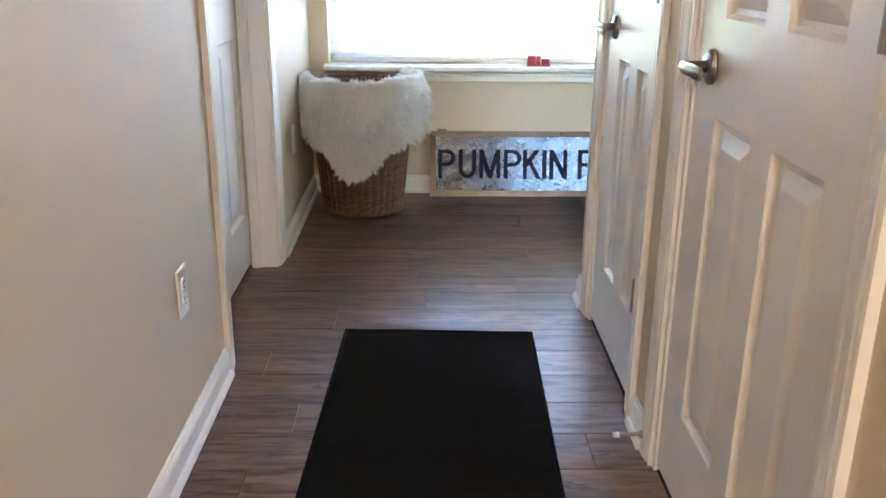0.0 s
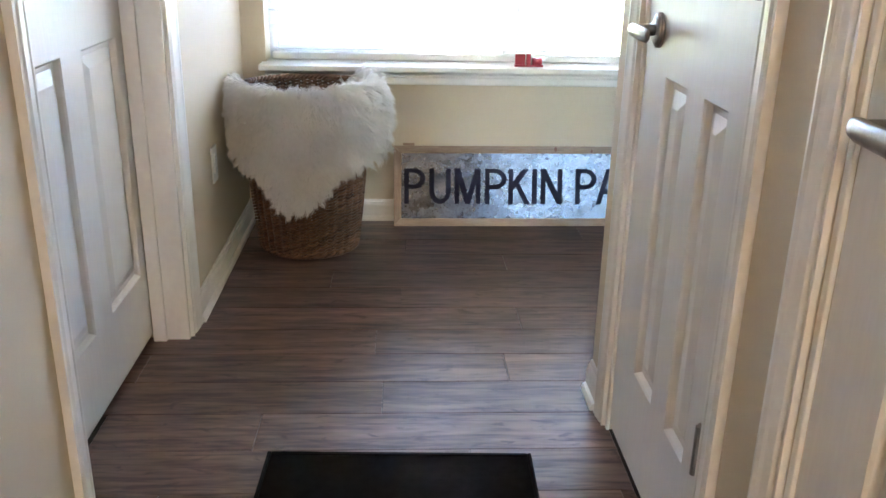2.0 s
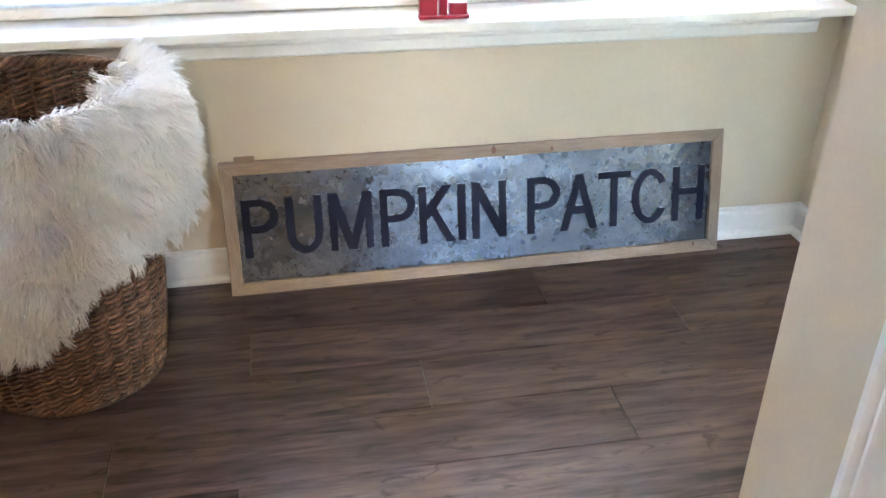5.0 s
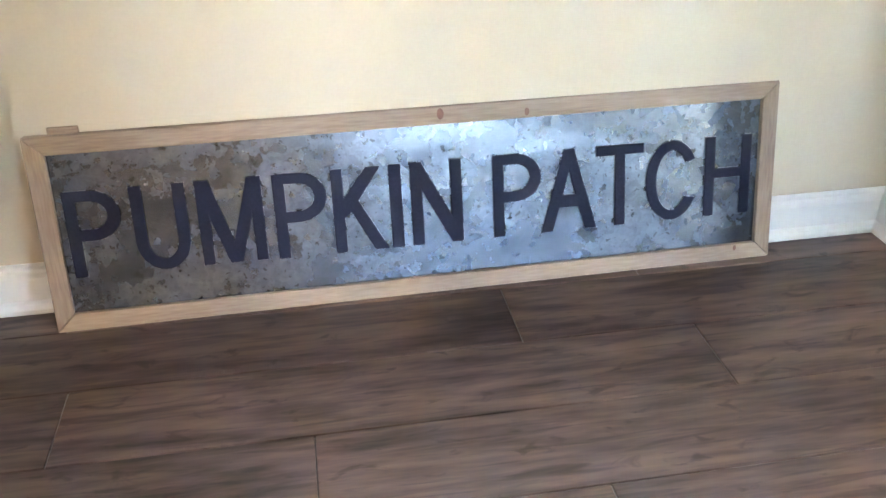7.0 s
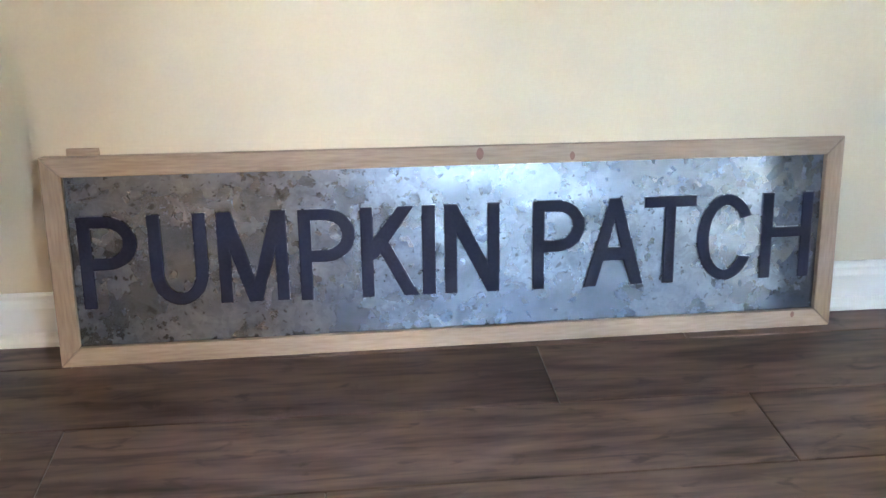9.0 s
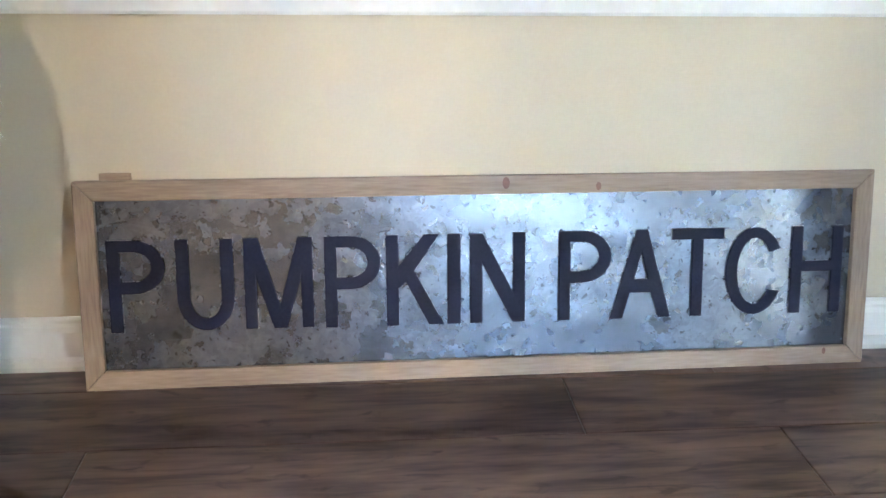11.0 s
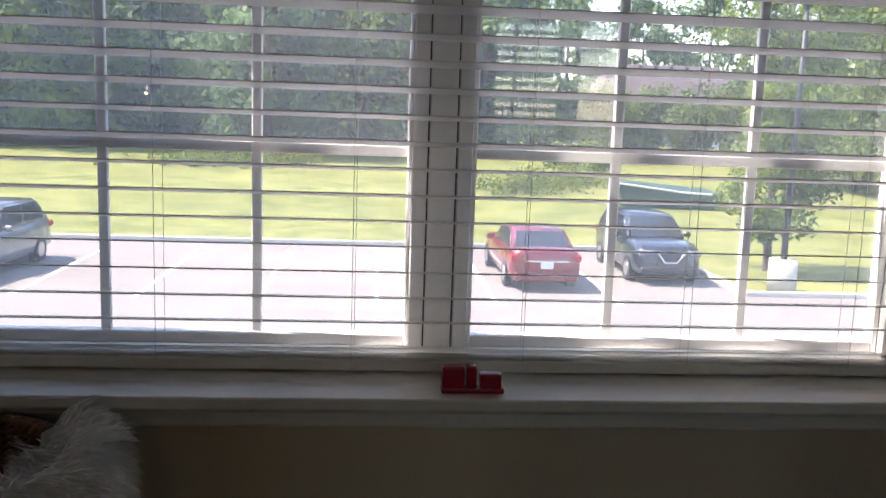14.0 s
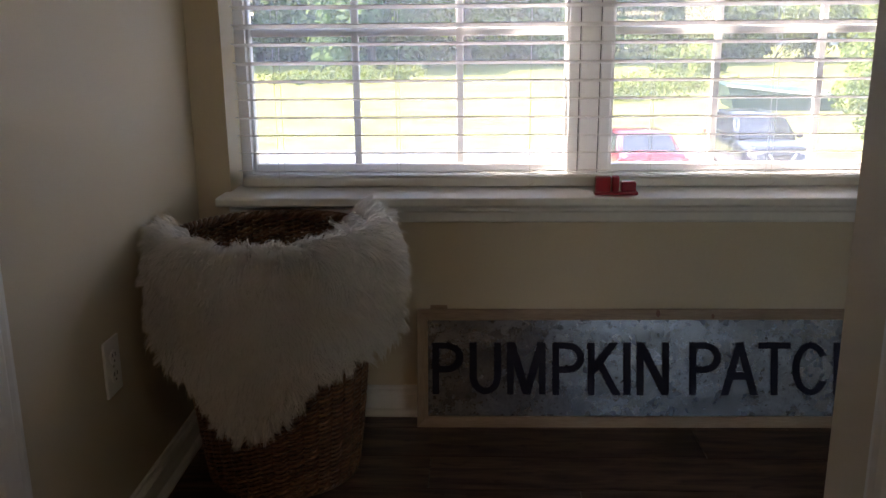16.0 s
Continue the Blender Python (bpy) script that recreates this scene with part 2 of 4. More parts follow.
WX0, WX1, WZ0, WZ1 = 0.088, 1.932, 0.598, 2.06      # window opening
wall("wall_north", [(-0.3, YN, -0.1, 2.35, YN + 0.24, WZ0), (-0.3, YN, WZ1, 2.35, YN + 0.24, ZC + 0.1),
                    (-0.3, YN, WZ0, WX0, YN + 0.24, WZ1), (WX1, YN, WZ0, 2.35, YN + 0.24, WZ1)], "beige painted wall round the window")
LD0, LD1 = 2.385, 3.2
# last box: unseen backing, added to stop daylight leaking in round the door
wall("wall_west", [(-0.15, -3, -0.1, 0, LD0, ZC + 0.1), (-0.15, LD1, -0.1, 0, YN, ZC + 0.1), (-0.15, LD0, 2.04, 0, LD1, ZC + 0.1), (-0.3, LD0 - 0.1, -0.1, -0.16, LD1 + 0.1, ZC + 0.1)],
     "beige painted hallway wall with a closed white door")
RA0, RA1, RB0, RB1 = 1.119, 1.856, 2.132, 2.716
wall("wall_east", [(XE, -3, -0.1, XE + 0.12, RA0, ZC + 0.1), (XE, RA1, -0.1, XE + 0.12, RB0, ZC + 0.1), (XE, RB1, -0.1, XE + 0.12, 2.9, ZC + 0.1),
                   (XE, RA0, 2.04, XE + 0.12, RA1, ZC + 0.1), (XE, RB0, 2.04, XE + 0.12, RB1, ZC + 0.1)],
     "beige painted hallway wall with two white doors")
wall("wall_nook_east", [(2.045, 3.62, -0.1, 2.2, YN, ZC + 0.1)], "beige painted short side wall beside the window")
SX0, SX1, SX2, SX3 = 1.95, 2.58, 2.74, 3.1      # the room's two windows behind the doorway
wall("wall_room_south", [(1.2, -2.02, -0.1, SX0, -1.9, ZC + 0.1), (SX1, -2.02, -0.1, SX2, -1.9, ZC + 0.1), (SX3, -2.02, -0.1, 4.6, -1.9, ZC + 0.1), (SX0, -2.02, -0.1, SX1, -1.9, 0.58),
                         (SX0, -2.02, 1.95, SX1, -1.9, ZC + 0.1), (SX2, -2.02, -0.1, SX3, -1.9, 0.7), (SX2, -2.02, 1.95, SX3, -1.9, ZC + 0.1)], "beige painted room wall with two bright windows")
# unseen wall; its tall opening is added to brighten the sign's right end
wall("wall_room_east", [(4.5, -2.02, -0.1, 4.62, -1.0, ZC + 0.1), (4.5, -0.45, -0.1, 4.62, 3.74, ZC + 0.1), (4.5, -1.0, -0.1, 4.62, -0.45, 0.05), (4.5, -1.0, 2.0, 4.62, -0.45, ZC + 0.1)], "unseen beige room wall with a tall window added to light the sign")
wall("wall_room_north", [(2.2, 3.62, -0.1, 4.5, 3.74, ZC + 0.1)], "beige painted room wall")
wall("wall_hall_end", [(-0.15, -3.12, -0.1, 1.2, -3, ZC + 0.1)], "beige painted wall at the hallway's end")
tagged(part("ceiling", box(B(), -0.3, -3.12, ZC, 4.62, YN + 0.24, ZC + 0.1), CEIL), "flat white painted ceiling", "ceiling", kind="structure")
# unseen slab, added to shape daylight; its edge sets how much sky the window gets
tagged(part("roof", box(B(), -0.8, -2.6, ZC + 0.12, 5.2, YN + 0.26, ZC + 0.4), WHITE), "unseen flat slab added over the ceiling, cut just past the window wall to admit sky light", "roof", kind="structure")
floor = tagged(part("floor", box(B(), -0.3, -3.12, -0.1, 4.62, YN, -0.0065), SLAB), "dark brown laminate floor of crosswise planks", "floor", kind="structure")

# unseen pale floor, added to bounce light through the doorway onto the window wall
tagged(part("floor_carpet", box(box(B(), 1.2, -1.9, -0.0064, 4.5, 2.89, 0.004), 2.052, 2.8905, -0.0064, 4.5, 3.62, 0.004), mat("pale bounce floor", (0.5, 0.46, 0.4), (0.6, 0.56, 0.5), 0.95, scale=5, fine=300, bump=0.5)), "unseen pale floor added to bounce light from the room behind the doorway", "carpet", kind="structure")

# baseboards with a shoe moulding
BASE = [(0, 0), (0.024, 0), (0.024, 0.008), (0.020, 0.016), (0.013, 0.020), (0.013, 0.062), (0.010, 0.070), (0.006, 0.074), (0.006, 0.080), (0.003, 0.084), (0, 0.084)]


def baseboard(a, b, flip=False):
    return tagged(part("baseboard", extrude(B(), BASE, a, b, flip=flip), WHITE), "white painted baseboard with a shoe moulding", "baseboard", "baseboards", "structure")


baseboard((0, -3, 0), (0, LD0 - 0.074, 0), True)
baseboard((0, LD1 + 0.1, 0), (0, YN, 0), True)
baseboard((0, YN, 0), (2.045, YN, 0), True)
baseboard((XE, RB1 + 0.074, 0), (XE, 2.9, 0))
baseboard((XE, RA1 + 0.074, 0), (XE, RB0 - 0.074, 0))
baseboard((XE, -3, 0), (XE, RA0 - 0.074, 0))
baseboard((XE, 2.9, 0), (1.2, 2.9, 0), True)
baseboard((2.045, 3.62, 0), (2.045, YN, 0))

# door casings: a moulded board on each side and over the top
CASE = [(0, 0), (0.011, 0), (0.011, 0.006), (0.008, 0.010), (0.013, 0.018), (0.015, 0.036), (0.017, 0.044), (0.014, 0.050), (0.017, 0.056), (0.016, 0.063), (0, 0.063)]


def casing(name, x, y0, y1, side, jamb):
    """Trim round an opening in a wall at x, whose room side is side (+1 towards +x)."""
    t = tagged(part(name, B(), WHITE), "white moulded door casing", "door casing", "door casings", "structure")
    for y, d in ((y0, -1), (y1, 1)):
        bm = B()
        rows = [[bm.verts.new((x + side * u, y + d * (v * (1.45 if side > 0 and d > 0 else 1) + 0.006), z)) for u, v in CASE] for z in (0, 2.046 + 0.063)]
        k = len(CASE)
        for i in range(k):
            bm.faces.new((rows[0][i], rows[0][(i + 1) % k], rows[1][(i + 1) % k], rows[1][i]))
        bm.faces.new(rows[0]), bm.faces.new(rows[1])
        bmesh.ops.recalc_face_normals(bm, faces=bm.faces)
        part("casing_board", bm, WHITE, t)
        bm = B()
        box(bm, x - side * jamb, y - d * 0.014 if d > 0 else y, 0, x + side * 0.003, y if d > 0 else y + 0.014, 2.03, 0.001)
        part("jamb", bm, WHITE, t)
        if jamb > 0.05:
            part("stop", box(B(), x - side * jamb, y - d * 0.026 if d > 0 else y + 0.014, 0, x - side * (jamb - 0.036), y - 0.014 if d > 0 else y + 0.026, 2.026, 0.001), WHITE, t)
    bm = box(B(), x if side > 0 else x - 0.016, y0 - 0.07, 2.046, x + 0.016 if side > 0 else x, y1 + 0.07, 2.109, 0.003)
    part("casing_board", bm, WHITE, t)
    part("jamb", box(B(), min(x - side * jamb, x), y0, 2.026, max(x - side * jamb, x), y1, 2.0395), WHITE, t)
    return t


casing("trim_west_door", 0, LD0, LD1, 1, 0.094)
casing("trim_east_door", XE, RB0, RB1, -1, 0.004)
casing("trim_east_door_near", XE, RA0, RA1, -1, 0.004)


def door(name, x, y0, y1, side, cols, rows, label):
    """A six-panel door; x is its shown face, side the way it looks."""
    t = thing(name, Matrix.Translation((x, (y0 + y1) / 2, 0)), label, "door", kind="structure")
    ys, zs = sorted({y0, y1, *[v for c in cols for v in c]}), sorted({0.02, 2.024, *[v for r in rows for v in r]})
    bm = B()
    V = lambda u, y, z: bm.verts.new((x - side * u, y, z))
    grid = {(y, z): V(0, y, z) for y in ys for z in zs}
    for i in range(len(ys) - 1):
        for j in range(len(zs) - 1):
            q = [(ys[i], zs[j]), (ys[i + 1], zs[j]), (ys[i + 1], zs[j + 1]), (ys[i], zs[j + 1])]
            ring = [grid[k] for k in q]
            if (ys[i], ys[i + 1]) in cols and (zs[j], zs[j + 1]) in rows:
                for inset, down in ((0.004, 0.004), (0.009, 0.0135), (0.02, 0.0145)):
                    nxt = [V(down, ys[i] + inset, zs[j] + inset), V(down, ys[i + 1] - inset, zs[j] + inset), V(down, ys[i + 1] - inset, zs[j + 1] - inset), V(down, ys[i] + inset, zs[j + 1] - inset)]
                    for k in range(4):
                        bm.faces.new((ring[k], ring[(k + 1) % 4], nxt[(k + 1) % 4], nxt[k]))
                    ring = nxt
            bm.faces.new(ring)
    back = [V(0.035, y0, 0.02), V(0.035, y1, 0.02), V(0.035, y1, 2.024), V(0.035, y0, 2.024)]
    bm.faces.new(back)
    for ya, p, q in ((y0, 0, 3), (y1, 1, 2)):
        bm.faces.new([grid[(ya, z)] for z in zs] + [back[q], back[p]])
    for z, p, q in ((0.02, 0, 1), (2.024, 3, 2)):
        bm.faces.new([grid[(y, z)] for y in ys] + [back[q], back[p]])
    bmesh.ops.recalc_face_normals(bm, faces=bm.faces)
    leaf = part("leaf", bm, DOOR, t)
    for c in cols:
        for r in rows:
            bm = B()
            a = [(c[0] + 0.0195, r[0] + 0.0195, 0.0145), (c[0] + 0.021, r[0] + 0.021, 0.0135), (c[0] + 0.047, r[0] + 0.047, 0.003), (c[0] + 0.049, r[0] + 0.049, 0.0027)]
            prev = None
            for (ya, za, u), ins in zip(a, (0.0195, 0.021, 0.047, 0.049)):
                ring = [V2(bm, x - side * u, yy, zz) for yy, zz in ((c[0] + ins, r[0] + ins), (c[1] - ins, r[0] + ins), (c[1] - ins, r[1] - ins), (c[0] + ins, r[1] - ins))]
                if prev:
                    for k in range(4):
                        bm.faces.new((prev[k], prev[(k + 1) % 4], ring[(k + 1) % 4], ring[k]))
                prev = ring
            bm.faces.new(prev)
            bmesh.ops.recalc_face_normals(bm, faces=bm.faces)
            part("panel", bm, DOOR, t)
    return t


def V2(bm, *c):
    return bm.verts.new(c)


def lever(t, x, y, z, side, way):
    """Satin nickel lever handle: rose, neck and a flat lever that points along way."""
    bm = B()
    tube(bm, (x + side * 0.0005, y, z), (x + side * 0.007, y, z), 0.033, 0.033, 28)
    tube(bm, (x + side * 0.007, y, z), (x + side * 0.012, y, z), 0.032, 0.024, 28)
    h = part("handle", bm, NICKEL, t, "satin nickel lever handle", True)
    bm = B()
    tube(bm, (x + side * 0.011, y, z), (x + side * 0.050, y, z), 0.0115, 0.0105, 18)
    part("neck", bm, NICKEL, h, smooth=True)
    bm = B()
    prof = [(-0.014, 0.0105, 0.0085), (0.0, 0.0125, 0.0095), (0.03, 0.0125, 0.0075), (0.075, 0.0135, 0.006), (0.105, 0.0125, 0.005), (0.113, 0.006, 0.003)]
    rings = []
    for s, hh, tt in prof:
        rings.append([bm.verts.new((x + side * (0.053 + 0.004 * math.sin(s * 25)) + tt * math.cos(a), y + way * s, z + hh * math.sin(a))) for a in [k * math.tau / 12 for k in range(12)]])
    for p, q in zip(rings, rings[1:]):
        for k in range(12):
            bm.faces.new((p[k], p[(k + 1) % 12], q[(k + 1) % 12], q[k]))
    bm.faces.new(rings[0]), bm.faces.new(rings[-1])
    bmesh.ops.recalc_face_normals(bm, faces=bm.faces)
    part("lever", bm, NICKEL, h, smooth=True)


def hinge(t, x, y, z, side):
    bm = B()
    tube(bm, (x + side * 0.006, y, z - 0.045), (x + side * 0.006, y, z + 0.045), 0.0062, None, 10)
    box(bm, min(x, x + side * 0.003), y - 0.012, z - 0.044, max(x, x + side * 0.003), y + 0.013, z + 0.044)
    part("hinge", bm, NICKEL, t, "satin nickel hinge", False)


ROWS = ((0.213, 0.837), (1.014, 1.585), (1.67, 1.905))
d1 = door("door_1", -0.098, LD0 + 0.014, LD1 - 0.014, 1, ((2.53, 2.775), (2.895, 3.135)), ROWS, "closed white six-panel door set back in its frame")
d2 = door("door_2", 1.083, RB0 + 0.016, RB1 - 0.016, -1, ((2.225, 2.335), (2.425, 2.553)), ((0.230, 0.848), (1.02, 1.585), (1.67, 1.905)), "closed narrow white six-panel door with a lever handle")
d3 = door("door_3", 1.083, RA0 + 0.016, RA1 - 0.016, -1, ((1.242, 1.430), (1.520, 1.710)), ROWS, "closed white six-panel door with a lever handle")
lever(d2, 1.083, 2.617, 0.926, -1, -1)
lever(d3, 1.083, 1.752, 0.924, -1, -1)
for z in (0.31, 1.06, 1.80):
    hinge(d2, 1.080, RB0 + 0.013, z, -1)
    hinge(d3, 1.080, RA0 + 0.013, z, -1)

# window stool and apron
bm = B()
box(bm, 0.072, YN - 0.095, WZ0, 2.012, YN, 0.62, 0.006, 3)
box(bm, WX0, YN - 0.002, WZ0 + 0.0005, WX1, YN + 0.125, 0.6195)
tagged(part("window_sill", bm, WHITE), "glossy white painted window stool", "window sill", kind="structure")
APRON = [(0, 0.54), (0.009, 0.54), (0.012, 0.545), (0.012, 0.566), (0.017, 0.572), (0.017, 0.580), (0.022, 0.586), (0.027, 0.592), (0.027, 0.598), (0, 0.598)]
tagged(part("trim_window_apron", extrude(B(), APRON, (0.085, YN, 0), (1.975, YN, 0), flip=True), WHITE), "white moulded apron under the window stool", "window trim", kind="structure")

# twin window unit
win = thing("window_1", Matrix.Translation((1.01, 4.44, 0.62)), "white twin window with grilles, closed, daylight outside", "window", kind="structure")
bm = B()
for b in ((WX0, 4.4, 0.62, 0.115, 4.452, WZ1), (1.905, 4.4, 0.62, WX1, 4.452, WZ1), (WX0, 4.4, 2.02, WX1, 4.452, WZ1), (WX0, 4.4, 0.6205, WX1, 4.452, 0.645)):
    box(bm, *b)
part("window_frame", bm, VINYL, win)
for x0, x1 in ((0.965, 0.9925), (0.9955, 1.0455), (1.0485, 1.077)):
    part("mullion", box(B(), x0, 4.405, 0.6455, x1, 4.451, 2.0195, 0.002), VINYL, win)
part("gasket", box(B(), 0.99, 4.415, 0.646, 1.05, 4.445, 2.019), SEAM, win)
for x0, x1, g0, g1 in ((0.1155, 0.9645, 0.124, 0.957), (1.0775, 1.9045, 1.086, 1.891)):
    for z0, z1, yy in ((0.646, 1.352, 4.42), (1.3525, 2.0195, 4.4205)):
        sash = B()
        for b in ((x0, yy, z0, g0, yy + 0.03, z1), (g1, yy, z0, x1, yy + 0.03, z1), (g0, yy, z0, g1, yy + 0.03, z0 + 0.022), (g0, yy, z1 - 0.03, g1, yy + 0.03, z1)):
            box(sash, *b, 0.002)
        s = part("sash", sash, VINYL, win)
        for k in (1, 2):
            xm = g0 + (g1 - g0) * k / 3
            part("grille_bar", box(B(), xm - 0.0095, yy + 0.012, z0 + 0.022, xm + 0.0095, yy + 0.024, z1 - 0.03, 0.002), VINYL, s)
        zm = z0 + 0.37 if z0 < 1 else z0 + 0.33
        part("grille_bar", box(B(), g0, yy + 0.0125, zm - 0.0105, g1, yy + 0.0235, zm + 0.0105, 0.002), VINYL, s)
        for za, zb, glazing in ((z0 + 0.022, min(zm, z1 - 0.03), PANE if z0 < 1 else WET), (zm, z1 - 0.03, WET)):
            for off in (0.005, 0.0262):
                pn = part("pane", box(B(), g0, yy + off, za, g1, yy + off + 0.003, zb), glazing, s)
                pn.visible_shadow = False

# blinds
bl = thing("window_blind", Matrix.Translation((1.01, 4.355, 0.62)), "white two-inch horizontal slat blind, lowered with slats open", "window blind")
bm = box(B(), 0.104, 4.33, 0.6215, 1.922, 4.38, 0.646, 0.005, 2)
part("bottom_rail", bm, SLAT, bl)
part("head_rail", box(B(), 0.096, 4.325, 2.0, 1.926, 4.385, 2.056, 0.003), SLAT, bl)
slat_mesh = None
z = 0.6605
while z < 1.99:
    if slat_mesh is None:
        bm = B()
        pts = []
        for k in range(7):
            v = -0.025 + 0.05 * k / 6
            pts.append((v, 0.0012 * (1 - (v / 0.025) ** 2)))
        loop = [(v, w + 0.0010) for v, w in pts] + [(v, w - 0.0010) for v, w in reversed(pts)]
        ends = [[bm.verts.new((x, v, w)) for v, w in loop] for x in (-0.912, 0.912)]
        n = len(loop)
        for i in range(n):
            bm.faces.new((ends[0][i], ends[0][(i + 1) % n], ends[1][(i + 1) % n], ends[1][i]))
        bm.faces.new(ends[0]), bm.faces.new(ends[1])
        bmesh.ops.recalc_face_normals(bm, faces=bm.faces)
        ob = part("slat", bm, SLAT, bl, local=True)
        slat_mesh = ob.data
    else:
        ob = new("slat", slat_mesh)
        ob.parent = bl
    ob.matrix_basis = pose(0.002 * math.sin(z * 37), 0, z - 0.62 + 0.0006 * math.sin(z * 91), -10.0 + 1.2 * math.sin(z * 53), 0, 0.03 * math.sin(z * 29))
    z += 0.0466
for x in (0.204, 0.517, 0.861, 1.174, 1.483, 1.796):
    bm = B()
    tube(bm, (x, 4.3285, 0.64), (x, 4.3285, 2.0), 0.0006, None, 5)
    tube(bm, (x + 0.004, 4.3815, 0.64), (x + 0.004, 4.3815, 2.0), 0.0006, None, 5)
    tube(bm, (x + 0.012, 4.3275, 0.632), (x - 0.006, 4.326, 0.622), 0.0008, None, 5)
    part("ladder_cord", bm, CORD, bl)
bm = B()
tube(bm, (0.135, 4.318, 1.25), (0.135, 4.318, 2.0), 0.0012, None, 6)
c = part("tilt_cord", bm, CORD, bl)
part("tassel", tube(B(), (0.135, 4.318, 1.212), (0.135, 4.318, 1.252), 0.0095, 0.006, 12), mat("brown tassel wood", (0.05, 0.03, 0.02), (0.1, 0.06, 0.04), 0.5), c, "brown wooden cord tassel")


# louvred shutter in the room's window
sh = thing("window_shutter", Matrix.Translation(((SX0 + SX1) / 2, -1.96, 0.58)), "white louvred shutter in the room's window, louvres open", "window shutter")
for x0, x1 in ((SX0, SX0 + 0.03), (SX0 + 0.185, SX0 + 0.215), (SX1 - 0.03, SX1)):
    part("stile", box(B(), x0, -1.985, 0.5805, x1, -1.955, 1.9495, 0.003), SLAT, sh)
k = 0.635
while k < 1.93:
    bm = box(B(), SX0 + 0.031, -0.036, -0.004, SX1 - 0.031, 0.036, 0.004, 0.003)
    bmesh.ops.rotate(bm, verts=bm.verts, matrix=Matrix.Rotation(radians(-32), 3, "X"))
    bmesh.ops.translate(bm, verts=bm.verts, vec=(0, -1.97, k))
    part("louvre", bm, SLAT, sh)
    k += 0.077

# ---- sign ----
SW, SH = 1.222, 0.3138
lean = 0.2128
sign = thing("wooden_sign", pose(0.567, 4.1877, 0, -math.degrees(lean), 0, 0.89), "long galvanised metal sign in a pale wooden frame reading PUMPKIN PATCH", "sign")
R = 0.0293


def rail(pts, material, thick=0.024):
    bm = B()
    f = [bm.verts.new((u, 0, v)) for u, v in pts]
    g = [bm.verts.new((u, thick, v)) for u, v in pts]
    bm.faces.new(f), bm.faces.new(g)
    for i in range(4):
        bm.faces.new((f[i], f[(i + 1) % 4], g[(i + 1) % 4], g[i]))
    bmesh.ops.recalc_face_normals(bm, faces=bm.faces)
    bmesh.ops.bevel(bm, geom=bm.edges[:], offset=0.0012, segments=1, affect="EDGES")
    return part("frame_rail", bm, material, sign, local=True)


e = 0.0003
rail([(0, 0), (SW, 0), (SW - R, R - e), (R, R - e)], FIRWOOD)
top = rail([(R, SH - R + e), (SW - R, SH - R + e), (SW, SH), (0, SH)], FIRWOOD)
rail([(0, e * 3), (R - e, R + e), (R - e, SH - R - e), (0, SH - e * 3)], FIRUP)
rail([(SW, e * 3), (SW, SH - e * 3), (SW - R + e, SH - R - e), (SW - R + e, R + e)], FIRUP)
for u, v, rad in ((0.634, 0.302, 0.007), (0.777, 0.295, 0.005), (1.155, 0.022, 0.004)):
    bm = B()
    bmesh.ops.create_circle(bm, cap_ends=True, segments=14, radius=rad, matrix=Matrix.Translation((u, -0.0006, v)) @ pose(0, 0, 0, 90) @ Matrix.Diagonal((0.8, 1.3, 1, 1)))
    part("knot", bm, KNOT, sign, local=True)
part("hanger_block", box(B(), 0.036, 0.013, 0.27, 0.081, 0.0235, 0.3245, 0.001), FIRWOOD, sign, "small wooden hanging cleat", local=True)
bm = B()
nu, nv = 90, 24
vs = [[bm.verts.new((R - 0.004 + (SW - 2 * R + 0.008) * i / nu, 0.0088 + 0.0012 * noise.noise((i * 0.12, j * 0.22, 3.1)) + 0.0005 * noise.noise((i * 0.5, j * 0.5, 7)), R - 0.004 + (SH - 2 * R + 0.008) * j / nv)) for j in range(nv + 1)] for i in range(nu + 1)]
for i in range(nu):
    for j in range(nv):
        bm.faces.new((vs[i][j], vs[i + 1][j], vs[i + 1][j + 1], vs[i][j + 1]))
sheet = part("metal_sheet", bm, ZINC, sign, "mottled galvanised metal sheet", True, local=True)
part("backing", box(B(), R - 0.01, 0.012, R - 0.01, SW - R + 0.01, 0.02, SH - R + 0.01), FIRWOOD, sign, local=True)

STEM, BAR = 0.0155, 0.0138


def arc(cx, cy, rx, ry, a0, a1, n=18):
    return [(cx + rx * math.cos(radians(a0 + (a1 - a0) * k / n)), cy + ry * math.sin(radians(a0 + (a1 - a0) * k / n))) for k in range(n + 1)]


